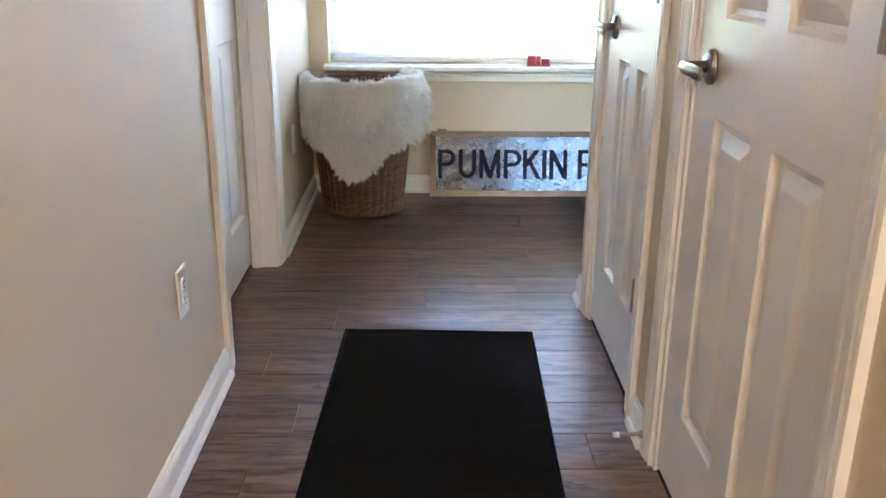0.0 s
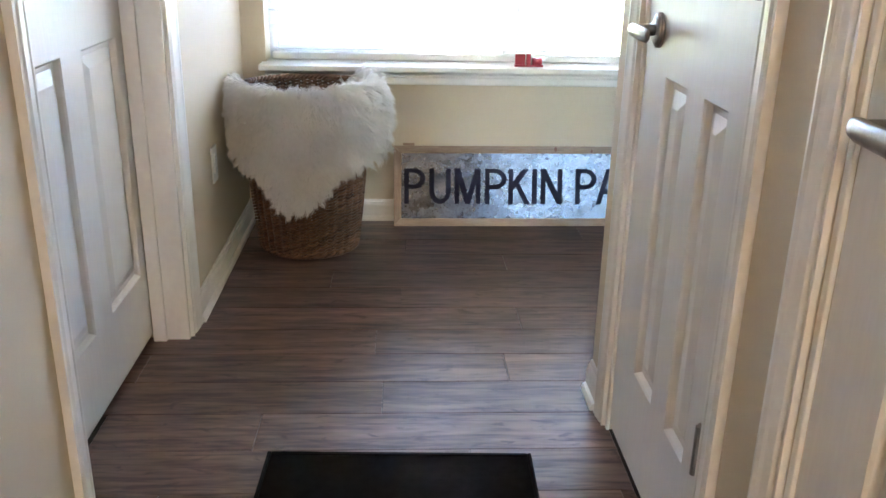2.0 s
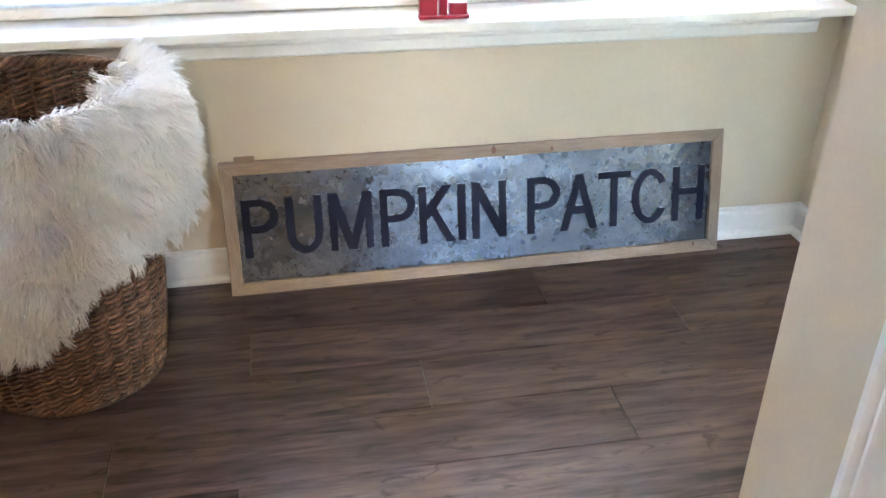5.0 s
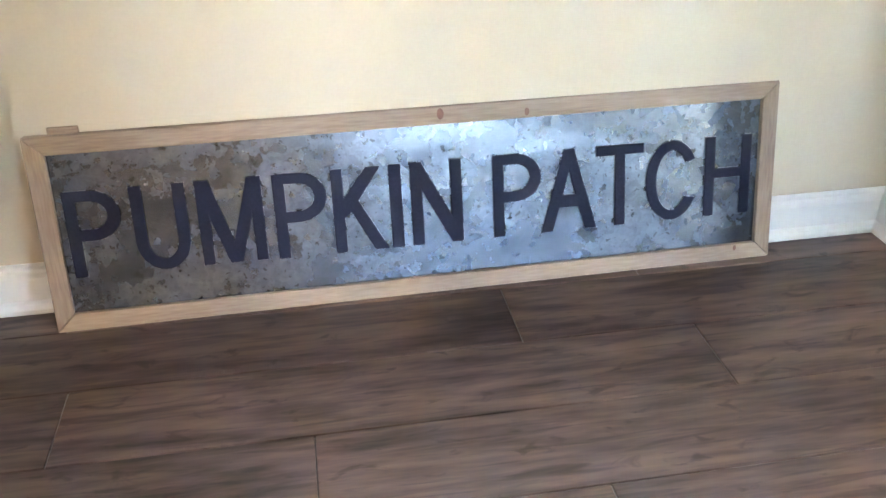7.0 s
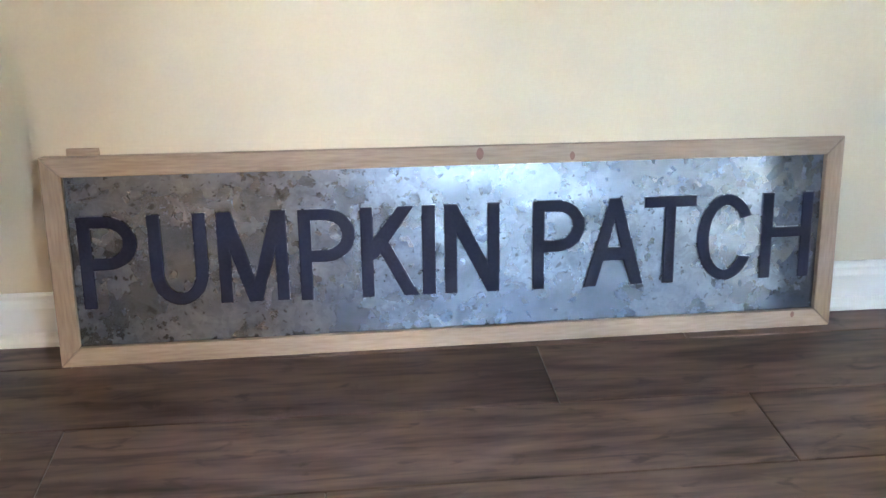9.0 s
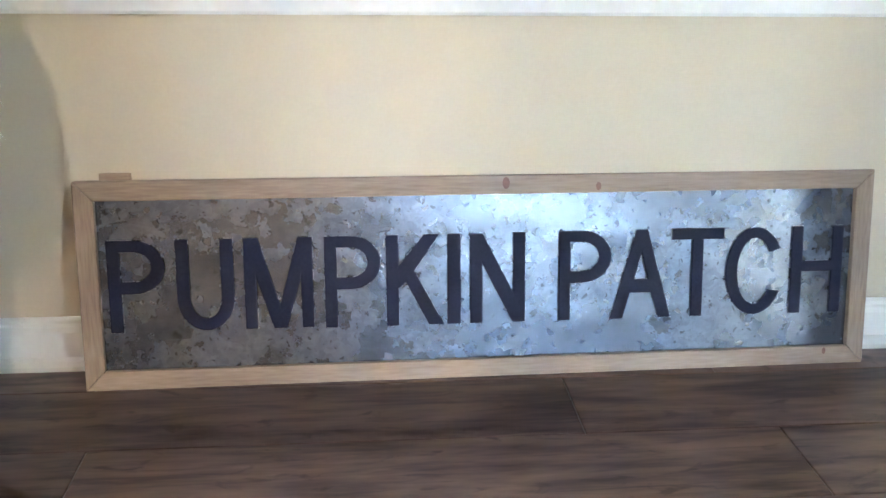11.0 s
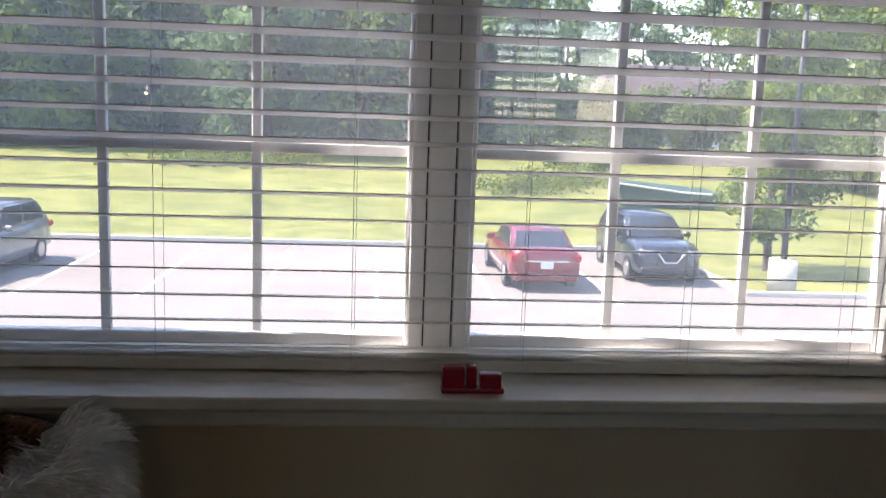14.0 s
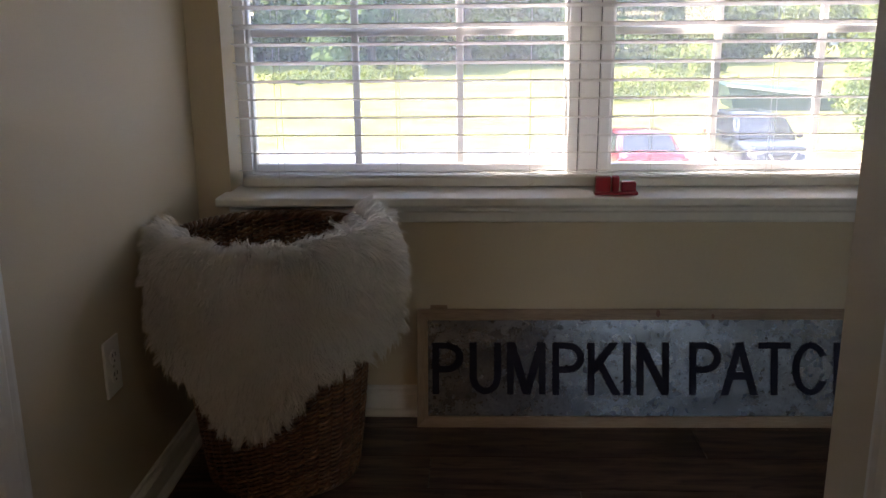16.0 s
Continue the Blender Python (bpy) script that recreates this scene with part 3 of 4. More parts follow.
def glyph(ch, w, h):
    """Outlines of one condensed grotesque capital, w wide and h high: the outer one first, then its counters."""
    s, b = STEM, BAR
    if ch == "I":
        return [[(0, 0), (w, 0), (w, h), (0, h)]]
    if ch == "H":
        return [[(0, 0), (s, 0), (s, 0.49 * h), (w - s, 0.49 * h), (w - s, 0), (w, 0), (w, h), (w - s, h), (w - s, 0.49 * h + b), (s, 0.49 * h + b), (s, h), (0, h)]]
    if ch == "T":
        m = w / 2
        return [[(m - s / 2, 0), (m + s / 2, 0), (m + s / 2, h - b), (w, h - b), (w, h), (0, h), (0, h - b), (m - s / 2, h - b)]]
    if ch == "N":
        return [[(0, 0), (s, 0), (s, 0.72 * h), (w - 1.08 * s, 0), (w, 0), (w, h), (w - s, h), (w - s, 0.28 * h), (1.08 * s, h), (0, h)]]
    if ch == "M":
        return [[(0, 0), (0.95 * s, 0), (0.95 * s, 0.64 * h), (0.42 * w, 0), (0.59 * w, 0), (w - 0.95 * s, 0.65 * h), (w - 0.95 * s, 0), (w, 0), (w, h), (w - 1.2 * s, h), (0.51 * w, 0.21 * h), (1.2 * s, h), (0, h)]]
    if ch == "A":
        return [[(0, 0), (0.18 * w, 0), (0.305 * w, 0.30 * h), (0.69 * w, 0.30 * h), (0.82 * w, 0), (w, 0), (0.585 * w, h), (0.42 * w, h)], [(0.365 * w, 0.43 * h), (0.50 * w, 0.79 * h), (0.635 * w, 0.43 * h)]]
    if ch == "K":
        return [[(0, 0), (s, 0), (s, 0.42 * h), (0.35 * w, 0.50 * h), (0.77 * w, 0), (w, 0), (0.47 * w, 0.61 * h), (0.92 * w, h), (0.68 * w, h), (s, 0.62 * h), (s, h), (0, h)]]
    if ch == "P":
        c, m = 0.46 * w, 0.715 * h
        return [[(0, 0), (s, 0), (s, 0.43 * h)] + arc(c, m, w - c, h - m, -90, 90) + [(0, h)],
                [(s, h - b), (s, 0.43 * h + 1.1 * b)] + arc(c, m + 0.05 * b, w - c - 1.05 * s, h - m - 1.05 * b, -90, 90)]
    if ch == "U":
        r = 0.36 * h
        return [arc(w / 2, r, w / 2, r, 180, 360, 24) + [(w, h), (w - s, h)] + arc(w / 2, r, w / 2 - s, r - 1.1 * b, 360, 180, 24) + [(s, h), (0, h)]]
    c = 0.5 * w
    return [arc(c, h / 2, c * 1.03, h / 2, 32, 330, 36) + arc(c, h / 2, c * 1.03 - 1.05 * s, h / 2 - b, 324, 36, 36)]


for ch, u0, u1 in (("P", 0.0420, 0.1215), ("U", 0.1410, 0.2215), ("M", 0.2400, 0.3390), ("P", 0.3595, 0.4409), ("K", 0.4525, 0.5359), ("I", 0.5462, 0.5632),
                   ("N", 0.5812, 0.6638), ("P", 0.7195, 0.7996), ("A", 0.8025, 0.8968), ("T", 0.8995, 0.9810), ("C", 0.9897, 1.0800), ("H", 1.0961, 1.1782)):
    v0, v1 = (0.0885, 0.2240) if u0 < 0.3 else (0.0865, 0.2236)
    cu = bpy.data.curves.new("letter", "CURVE")
    cu.dimensions, cu.fill_mode = "2D", "BOTH"
    cu.extrude, cu.bevel_depth, cu.bevel_resolution = 0.0022, 0.0022, 1
    for ring in glyph(ch, u1 - u0, v1 - v0):
        sp = cu.splines.new("POLY")
        sp.points.add(len(ring) - 1)
        for p, (x, y) in zip(sp.points, ring):
            p.co = (x, y, 0, 1)
        sp.use_cyclic_u = True
    tmp = bpy.data.objects.new("letter", cu)
    scene.collection.objects.link(tmp)
    bpy.context.view_layer.update()
    me = bpy.data.meshes.new_from_object(tmp.evaluated_get(bpy.context.evaluated_depsgraph_get()))
    bpy.data.objects.remove(tmp)
    bpy.data.curves.remove(cu)
    me.transform(Matrix(((1, 0, 0, u0), (0, 0, -1, 0.0092), (0, 1, 0, v0), (0, 0, 0, 1))))
    me.materials.clear()
    me.materials.append(LETTER)
    me.materials.append(ZINC)
    for f in me.polygons:
        f.material_index = 0 if f.normal.y < -0.9 else 1
        f.use_smooth = False
    ob = new("letter", me)
    ob.parent = sign
    ob["label"] = "raised dark navy letter " + ch


# ---- small things in the hall ----
def outlet(y, z):
    t = thing("wall_outlet", Matrix.Translation((0, y, z)), "white duplex wall outlet on the beige wall", "outlet", "wall outlets")
    plate = part("cover_plate", box(B(), 0.0003, y - 0.035, z - 0.0575, 0.006, y + 0.035, z + 0.0575, 0.0025, 2), PLASTIC, t)
    for dz in (-0.0195, 0.0195):
        bm = B()
        bmesh.ops.create_cone(bm, cap_ends=True, segments=22, radius1=0.0165, radius2=0.016, depth=0.004, matrix=Matrix.Translation((0.0068, y, z + dz)) @ pose(0, 0, 0, 0, 90, 0) @ Matrix.Diagonal((0.86, 1.0, 1, 1)))
        f = part("socket_face", bm, PLASTIC, plate)
        bm = B()
        for dy in (-0.0062, 0.0062):
            box(bm, 0.0088, y + dy - 0.0011, z + dz + 0.001, 0.0092, y + dy + 0.0011, z + dz + 0.009)
        tube(bm, (0.0088, y, z + dz - 0.0075), (0.0092, y, z + dz - 0.0075), 0.0024, None, 10)
        part("slots", bm, DARK, plate)
    part("screw", tube(B(), (0.0058, y, z), (0.0068, y, z), 0.003, None, 10), NICKEL, plate)


outlet(1.968, 0.387)
outlet(3.66, 0.385)

t = thing("floor_mat", Matrix.Translation((0.594, 1.9, 0)), "flat black woven floor mat with a stitched edge", "floor mat")
M = pose(0.575, 2.008, 0, 0, 0, -1.7)
bm = box(B(), -0.283, -0.59, 0.0004, 0.283, 0.59, 0.005, 0.0015)
part("mat_surface", bm, RUBBER, t).matrix_basis = M
for b in ((-0.292, -0.6, 0.0004, -0.283, 0.6, 0.0075), (0.283, -0.6, 0.0004, 0.292, 0.6, 0.0075), (-0.283, 0.59, 0.0004, 0.283, 0.6, 0.0075), (-0.283, -0.6, 0.0004, 0.283, -0.59, 0.0075)):
    part("edge_binding", box(B(), *b, 0.003, 2), HEM, t).matrix_basis = M

t = thing("door_stop", Matrix.Translation((XE - 0.013, 1.92, 0.05)), "spring door stop with a white rubber tip on the baseboard", "door stop")
part("base", tube(B(), (XE - 0.0132, 1.92, 0.05), (XE - 0.020, 1.92, 0.05), 0.011, 0.008), NICKEL, t, smooth=True)
bm = B()
for k in range(14):
    tube(bm, (XE - 0.020 - k * 0.0036, 1.92, 0.05 - k * 0.0002), (XE - 0.0226 - k * 0.0036, 1.92, 0.05 - k * 0.0002), 0.0052, 0.0048, 12)
part("spring", bm, NICKEL, t)
part("tip", tube(B(), (XE - 0.0695, 1.92, 0.047), (XE - 0.084, 1.92, 0.0465), 0.0075, 0.0065), PLASTIC, t, "white rubber tip", True)

# small red block ornament on the sill
t = thing("ornament", Matrix.Translation((1.07, 4.225, 0.6203)), "small red painted block ornament standing on the window sill", "ornament")
part("base_bar", box(B(), 1.017, 4.212, 0.6203, 1.124, 4.236, 0.6283, 0.002, 2), RED, t)
for x0, x1, h in ((1.018, 1.056, 0.046), (1.060, 1.077, 0.047), (1.082, 1.119, 0.034)):
    part("upright_block", box(B(), x0, 4.2125, 0.628, x1, 4.2355, 0.6203 + h, 0.004, 2), RED, t)

# unseen warm lamp on the hall ceiling, added as fill light from behind
t = thing("fill_lamp", Matrix.Translation((0.78, -1.5, ZC)), "unseen round warm glass lamp added to fill the hall with light", "ceiling lamp")
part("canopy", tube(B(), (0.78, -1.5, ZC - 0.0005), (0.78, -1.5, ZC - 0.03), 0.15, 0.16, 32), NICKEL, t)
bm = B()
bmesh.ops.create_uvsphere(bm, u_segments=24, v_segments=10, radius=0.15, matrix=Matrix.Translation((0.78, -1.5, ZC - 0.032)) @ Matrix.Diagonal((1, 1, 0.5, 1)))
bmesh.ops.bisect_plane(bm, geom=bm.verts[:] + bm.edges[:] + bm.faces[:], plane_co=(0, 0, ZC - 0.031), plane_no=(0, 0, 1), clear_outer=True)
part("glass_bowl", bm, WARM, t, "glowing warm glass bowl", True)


# ---- wicker basket ----
WICKER = mat("brown willow", (0.022, 0.010, 0.0055), (0.27, 0.142, 0.078), 0.36, scale=24, fine=160, bump=0.25, depth=0.0008, spread=0.3)
BX, BY, BH = 0.262, 3.972, 0.59


def girth(z):
    """The basket's radius at a height."""
    k = z / BH
    return 0.166 + 0.05 * k ** 0.8 + 0.004 * math.sin(k * math.pi)


def sweep(verts, faces, pts, radius, sides=5, closed=True):
    """Adds a thin round strand along points."""
    n, base = len(pts), len(verts)
    P = [Vector(p) for p in pts]
    for i in range(n):
        d = (P[(i + 1) % n] - P[i - 1]) if closed else (P[min(i + 1, n - 1)] - P[max(i - 1, 0)])
        d.normalize()
        side = d.cross(Vector((0, 0, 1)))
        if side.length < 1e-4:
            side = Vector((1, 0, 0))
        side.normalize()
        up = side.cross(d)
        for k in range(sides):
            a = k * math.tau / sides
            verts.append(tuple(P[i] + (side * math.cos(a) + up * math.sin(a)) * radius))
    for i in range(n if closed else n - 1):
        j = (i + 1) % n
        for k in range(sides):
            faces.append((base + i * sides + k, base + i * sides + (k + 1) % sides, base + j * sides + (k + 1) % sides, base + j * sides + k))


def raw(name, verts, faces, material, parent, label="", smooth=True, kind=""):
    me = bpy.data.meshes.new(name)
    me.from_pydata(verts, [], faces)
    me.materials.append(material)
    if smooth:
        me.polygons.foreach_set("use_smooth", [True] * len(me.polygons))
    ob = new(name, me)
    ob.parent = parent
    if parent.parent is None:
        ob.matrix_parent_inverse = parent.matrix_basis.inverted()
    return tagged(ob, label, kind=kind)


basket = thing("wicker_basket", Matrix.Translation((BX, BY, 0)), "tall round brown wicker basket in the corner", "basket")
STAKES = 34
rows = 50
for r in range(rows):
    z = 0.016 + r * (BH - 0.036) / (rows - 1)
    ph = math.pi * (r % 2) + 0.25 * noise.noise((r * 3.7, 0, 0))
    for strand in (0, math.pi):
        vs, fs = [], []
        pts = []
        for i in range(STAKES * 7):
            a = math.tau * i / (STAKES * 7)
            w = STAKES * a / 2 + ph + strand
            rad = girth(z) + 0.0088 * math.cos(w) + 0.0012 * noise.noise((a * 3, z * 30, strand))
            zz = z + 0.0046 * math.sin(w) + 0.0016 * noise.noise((a * 2.2, z * 9, 5 + strand))
            pts.append((BX + rad * math.sin(a), BY - 0.955 * rad * math.cos(a), zz))
        sweep(vs, fs, pts, 0.0040 + 0.0006 * noise.noise((r * 1.7, strand, 2)))
        raw("weaver", vs, fs, WICKER, basket)
stake_bm = B()
tube(stake_bm, (0, 0, 0), (0, 0, 1), 0.0042, 0.0038, 7)
stake_mesh = None
for k in range(STAKES):
    a = math.tau * (k + 0.5) / STAKES
    p0 = Vector((BX + girth(0.005) * math.sin(a), BY - 0.955 * girth(0.005) * math.cos(a), 0.005))
    p1 = Vector((BX + girth(BH) * math.sin(a), BY - 0.955 * girth(BH) * math.cos(a), BH - 0.012))
    if stake_mesh is None:
        ob = part("stake", stake_bm, WICKER, basket, local=True)
        stake_mesh = ob.data
    else:
        ob = new("stake", stake_mesh)
        ob.parent = basket
    d = p1 - p0
    ob.matrix_basis = Matrix.Translation(p0 - Vector((BX, BY, 0))) @ d.to_track_quat("Z", "Y").to_matrix().to_4x4() @ Matrix.Diagonal((1, 1, d.length, 1))
for name, zc, rr, amp, turns, th in (("rim_braid", BH - 0.008, girth(BH), 0.0085, 26, 0.0062), ("foot_braid", 0.0125, girth(0.0) + 0.003, 0.0062, 24, 0.0058)):
    vs, fs = [], []
    for s in range(3):
        pts = []
        for i in range(220):
            a = math.tau * i / 220
            w = turns * a + s * math.tau / 3
            rad = rr + amp * math.cos(w)
            pts.append((BX + rad * math.sin(a), BY - 0.955 * rad * math.cos(a), zc + 0.75 * amp * math.sin(w)))
        sweep(vs, fs, pts, th, 6)
    raw(name, vs, fs, WICKER, basket, "thick braided willow edge")
bm = B()
bmesh.ops.create_cone(bm, cap_ends=True, segments=40, radius1=0.158, radius2=0.158, depth=0.008, matrix=Matrix.Translation((BX, BY, 0.012)) @ Matrix.Diagonal((1, 0.955, 1, 1)))
part("base", bm, WICKER, basket)

# ---- fur throw over the rim ----
FUR = mat("white faux fur", (0.86, 0.85, 0.83), (0.98, 0.97, 0.955), 0.75, scale=9, fine=60, bump=0, blend=0.35, spec=0.25)
n_, l_ = FUR.node_tree.nodes, FUR.node_tree.links
p_ = n_["Principled BSDF"]
p_.inputs["Subsurface Weight"].default_value = 0.0
tr = n_.new("ShaderNodeBsdfTranslucent")
mx = n_.new("ShaderNodeMixShader")
mx.inputs[0].default_value = 0.45
l_.new(p_.inputs["Base Color"].links[0].from_socket, tr.inputs["Color"])
l_.new(p_.outputs[0], mx.inputs[1])
l_.new(tr.outputs[0], mx.inputs[2])
l_.new(mx.outputs[0], n_["Material Output"].inputs["Surface"])

# backing greyed so that shade between the tufts is already in its colour
PELT = mat("shade-grey pelt backing", (0.50, 0.49, 0.48), (0.64, 0.63, 0.62), 0.9, scale=12, fine=90, bump=0.2)
throw = thing("fur_throw", Matrix.Translation((BX, BY - 0.2, 0.3)), "shaggy white faux fur throw draped over the basket rim", "throw")
HEMS = ((-90, 0.578), (-82, 0.53), (-70, 0.47), (-55, 0.405), (-35, 0.335), (-20, 0.25), (-10, 0.21), (2, 0.22), (14, 0.275), (30, 0.335), (45, 0.36), (62, 0.37), (80, 0.39), (100, 0.42), (118, 0.47), (132, 0.53))


def hem(deg):
    for (a, u), (b, v) in zip(HEMS, HEMS[1:]):
        if a <= deg <= b:
            return u + (v - u) * (deg - a) / (b - a)
    return HEMS[0][1] if deg < 0 else HEMS[-1][1]


def drape(deg, s):
    """A point of the throw: s runs from -1 (inside the rim) over 0 (the rim) to 1 (the hem)."""
    a = radians(deg)
    h = hem(deg)
    if s < 0:
        inner = 0.035 + (0.05 if deg > 70 else 0.0)
        z, rad = BH + s * inner, girth(BH) - 0.026 - 0.006 * abs(s)
        if s > -0.25:
            k = -s / 0.25
            z, rad = BH + 0.010 - k * 0.010, girth(BH) + 0.006 - k * 0.032
    else:
        z = BH + 0.010 - s * (BH + 0.010 - h)
        k = min(1, s / 0.12)
        fold = 0.008 * math.sin(deg * 0.11) * s + 0.006 * noise.noise((deg * 0.03, s * 2, 1))
        rad = girth(max(0, min(z, BH))) + 0.006 + 0.018 * math.sqrt(k) + 0.022 * math.sin(s * 2.2) * (1 - 0.5 * s) + fold
        if deg > 40:
            rad += 0.012 * s * min(1, (deg - 40) / 40)
    x = BX + rad * math.sin(a)
    y = BY - 0.955 * rad * math.cos(a)
    return Vector((max(0.012, x), min(y, 4.165), z))


bm = B()
na, ns = 72, 26
gr = [[bm.verts.new(drape(-90 + 222 * i / na, -1 + 2 * j / ns)) for j in range(ns + 1)] for i in range(na + 1)]
for i in range(na):
    for j in range(ns):
        bm.faces.new((gr[i][j], gr[i][j + 1], gr[i + 1][j + 1], gr[i + 1][j]))
bmesh.ops.recalc_face_normals(bm, faces=bm.faces)
part("backing_cloth", bm, PELT, throw, "shade-grey pelt backing of the throw", smooth=True)
rnd = random.Random(5)
vs, fs = [], []


def tuft(deg, s, count, spread, length):
    p = drape(deg, s)
    e1 = drape(deg + 1.5, s) - drape(deg - 1.5, s)
    e2 = drape(deg, min(1, s + 0.03)) - drape(deg, max(-1, s - 0.03))
    nrm = e1.cross(e2)
    if nrm.length < 1e-9 or e1.length < 1e-7 or e2.length < 1e-7:
        return
    nrm.normalize()
    e1.normalize()
    e2.normalize()
    out = Vector((p.x - BX, p.y - BY, 0)).normalized()
    ref = out + Vector((0, 0, 1.2)) * max(0, 1 - abs(s) / 0.12) if s > -0.25 else -out + Vector((0, 0, 0.4))
    if nrm.dot(ref) < 0:
        nrm = -nrm
    sway = noise.noise_vector((p.x * 21, p.y * 21, p.z * 21))
    tiny = noise.noise_vector((p.x * 70, p.y * 70, p.z * 70))
    comb = e2 * (0.6 + 0.5 * sway.z) + e1 * (1.1 * sway.x + 1.1 * tiny.x) + Vector((0, 0, -0.32)) + nrm * (0.75 + 0.6 * sway.y + 0.8 * tiny.y)
    if -0.1 < s < 0.16:
        comb = e2 * 0.9 + nrm * 0.45 + e1 * (1.2 * sway.x)
    comb.normalize()
    ln = length * rnd.uniform(0.7, 1.25)
    tip = p + comb * ln + nrm * 0.012
    for _ in range(count):
        q = p + e1 * rnd.gauss(0, spread) + e2 * rnd.gauss(0, spread)
        te = tip + Vector((rnd.gauss(0, 0.0046), rnd.gauss(0, 0.0046), rnd.gauss(0, 0.006))) + (q - p) * 0.12
        m1 = q + (te - q) * 0.38 + nrm * ln * 0.20
        m2 = q + (te - q) * 0.74 + nrm * ln * 0.15
        w = (te - q).cross(nrm + Vector((rnd.uniform(-0.8, 0.8), rnd.uniform(-0.8, 0.8), rnd.uniform(-0.8, 0.8))))
        if w.length < 1e-9:
            continue
        w.normalize()
        b = len(vs)
        for v, hw in ((q, 0.0007), (m1, 0.0009), (m2, 0.0006)):
            for sg in (-1, 1):
                u = v + w * (hw * sg)
                vs.append((max(0.006, u.x), min(u.y, 4.176), u.z))
        vs.append((max(0.006, te.x), min(te.y, 4.176), te.z))
        fs.extend(((b, b + 1, b + 3, b + 2), (b + 2, b + 3, b + 5, b + 4), (b + 4, b + 5, b + 6)))


for _ in range(4600):
    deg, s = rnd.uniform(-90, 132), rnd.random()
    if rnd.random() < (BH - hem(deg)) / 0.43:
        tuft(deg, s, 26, 0.0072, 0.05 + 0.014 * noise.noise((deg * 0.2, s * 9, 4)))
for _ in range(420):
    tuft(rnd.uniform(-90, 132), rnd.uniform(-0.02, 0.10), 20, 0.007, 0.026)
for _ in range(240):
    tuft(rnd.uniform(-90, 132), rnd.uniform(0.9, 1.0), 26, 0.009, 0.036)
for _ in range(260):
    tuft(rnd.uniform(70, 132), rnd.uniform(-1.0, -0.2), 12, 0.006, 0.034)
raw("fur", vs, fs, FUR, throw, "long shaggy white fur", False, "stuff")


# ---- outside ----
GZ = -3.15
# the broad dark patches paint shaded areas of the lawn into the colour
SHADED_GRASS = mat("mown grass", (0.075, 0.10, 0.026), (0.25, 0.252, 0.085), 0.9, scale=0.26, fine=5, blend=0.45, twist=2.5, bump=0.6, depth=0.03, spec=0.1)
ASPHALT = mat("sun-bleached asphalt", (0.19, 0.168, 0.152), (0.245, 0.219, 0.20), 0.9, scale=0.5, fine=30, bump=0.3, depth=0.004, spec=0.2)
CONCRETE = mat("concrete kerb", (0.38, 0.36, 0.32), (0.47, 0.45, 0.41), 0.85, scale=2, fine=50, bump=0.3)
LINE = mat("white road paint", (0.68, 0.68, 0.66), (0.8, 0.8, 0.78), 0.8, scale=3, fine=40, bump=0.2)


def rise(x, y):
    k = min(1, max(0, (y - 32) / 34))
    k2 = min(1, max(0, (y - 62) / 60))
    return GZ - 0.02 + 1.5 * k * k * (3 - 2 * k) + (1.5 * k2 if y > 62 else 0) + 0.12 * noise.noise((x * 0.08, y * 0.08, 0)) * min(1, max(0, (y - 32) / 5))


bm = B()
xs = [-2500, -700, -250] + list(range(-120, 121, 4)) + [250, 700, 2500]
ys = [-2500, -600, -150, -40, 0, 10, 20] + list(range(28, 124, 4)) + [160, 300, 800, 3000]
gv = [[bm.verts.new((x, y, rise(x, y))) for y in ys] for x in xs]
for i in range(len(xs) - 1):
    for j in range(len(ys) - 1):
        bm.faces.new((gv[i][j], gv[i + 1][j], gv[i + 1][j + 1], gv[i][j + 1]))
tagged(part("ground", bm, SHADED_GRASS, smooth=True), "sunny mown grass bank rising to the trees", "ground", kind="structure")
road = tagged(part("road", box(B(), -60, 6.5, GZ - 0.06, 10.3, 30.9, GZ), ASPHALT), "sun-bleached asphalt parking lot", "parking lot", kind="structure")

part("lot_arm", box(B(), 10.3, 6.5, GZ - 0.06, 60, 23.6, GZ - 0.0005), ASPHALT, road)
kerb = tagged(part("kerb", box(B(), -60, 30.9, GZ - 0.1, 10.45, 31.08, GZ + 0.13, 0.02), CONCRETE), "pale concrete kerb along the parking lot", "kerb", kind="structure")
part("kerb_side", box(B(), 10.3, 23.78, GZ - 0.1, 10.45, 30.9, GZ + 0.129, 0.02), CONCRETE, kerb)
part("kerb_arm", box(B(), 10.3, 23.6, GZ - 0.1, 60, 23.78, GZ + 0.128, 0.02), CONCRETE, kerb)
for x in (-12.5, -9.8, -7.1, -4.4, -1.7, 1.0, 3.75, 6.75):
    part("parking_line", box(B(), x - 0.055, 22.3, GZ - 0.002, x + 0.055, 29.6, GZ + 0.004), LINE, road)

# ---- cars ----
TYRE = mat("tyre rubber", (0.012, 0.012, 0.012), (0.025, 0.025, 0.025), 0.8)
ALLOY = mat("alloy wheel", (0.4, 0.4, 0.4), (0.5, 0.5, 0.5), 0.3, metal=1)
TINT = mat("dark car glass", (0.018, 0.022, 0.027), (0.03, 0.035, 0.04), 0.05, rough_var=0.02, bump=0, spec=1.0)
LAMPR = mat("red tail lamp", (0.3, 0.01, 0.01), (0.4, 0.02, 0.02), 0.2)
LAMPW = mat("clear head lamp", (0.2, 0.2, 0.21), (0.3, 0.3, 0.31), 0.12)
TRIMB = mat("black car plastic", (0.012, 0.012, 0.013), (0.022, 0.022, 0.023), 0.5)
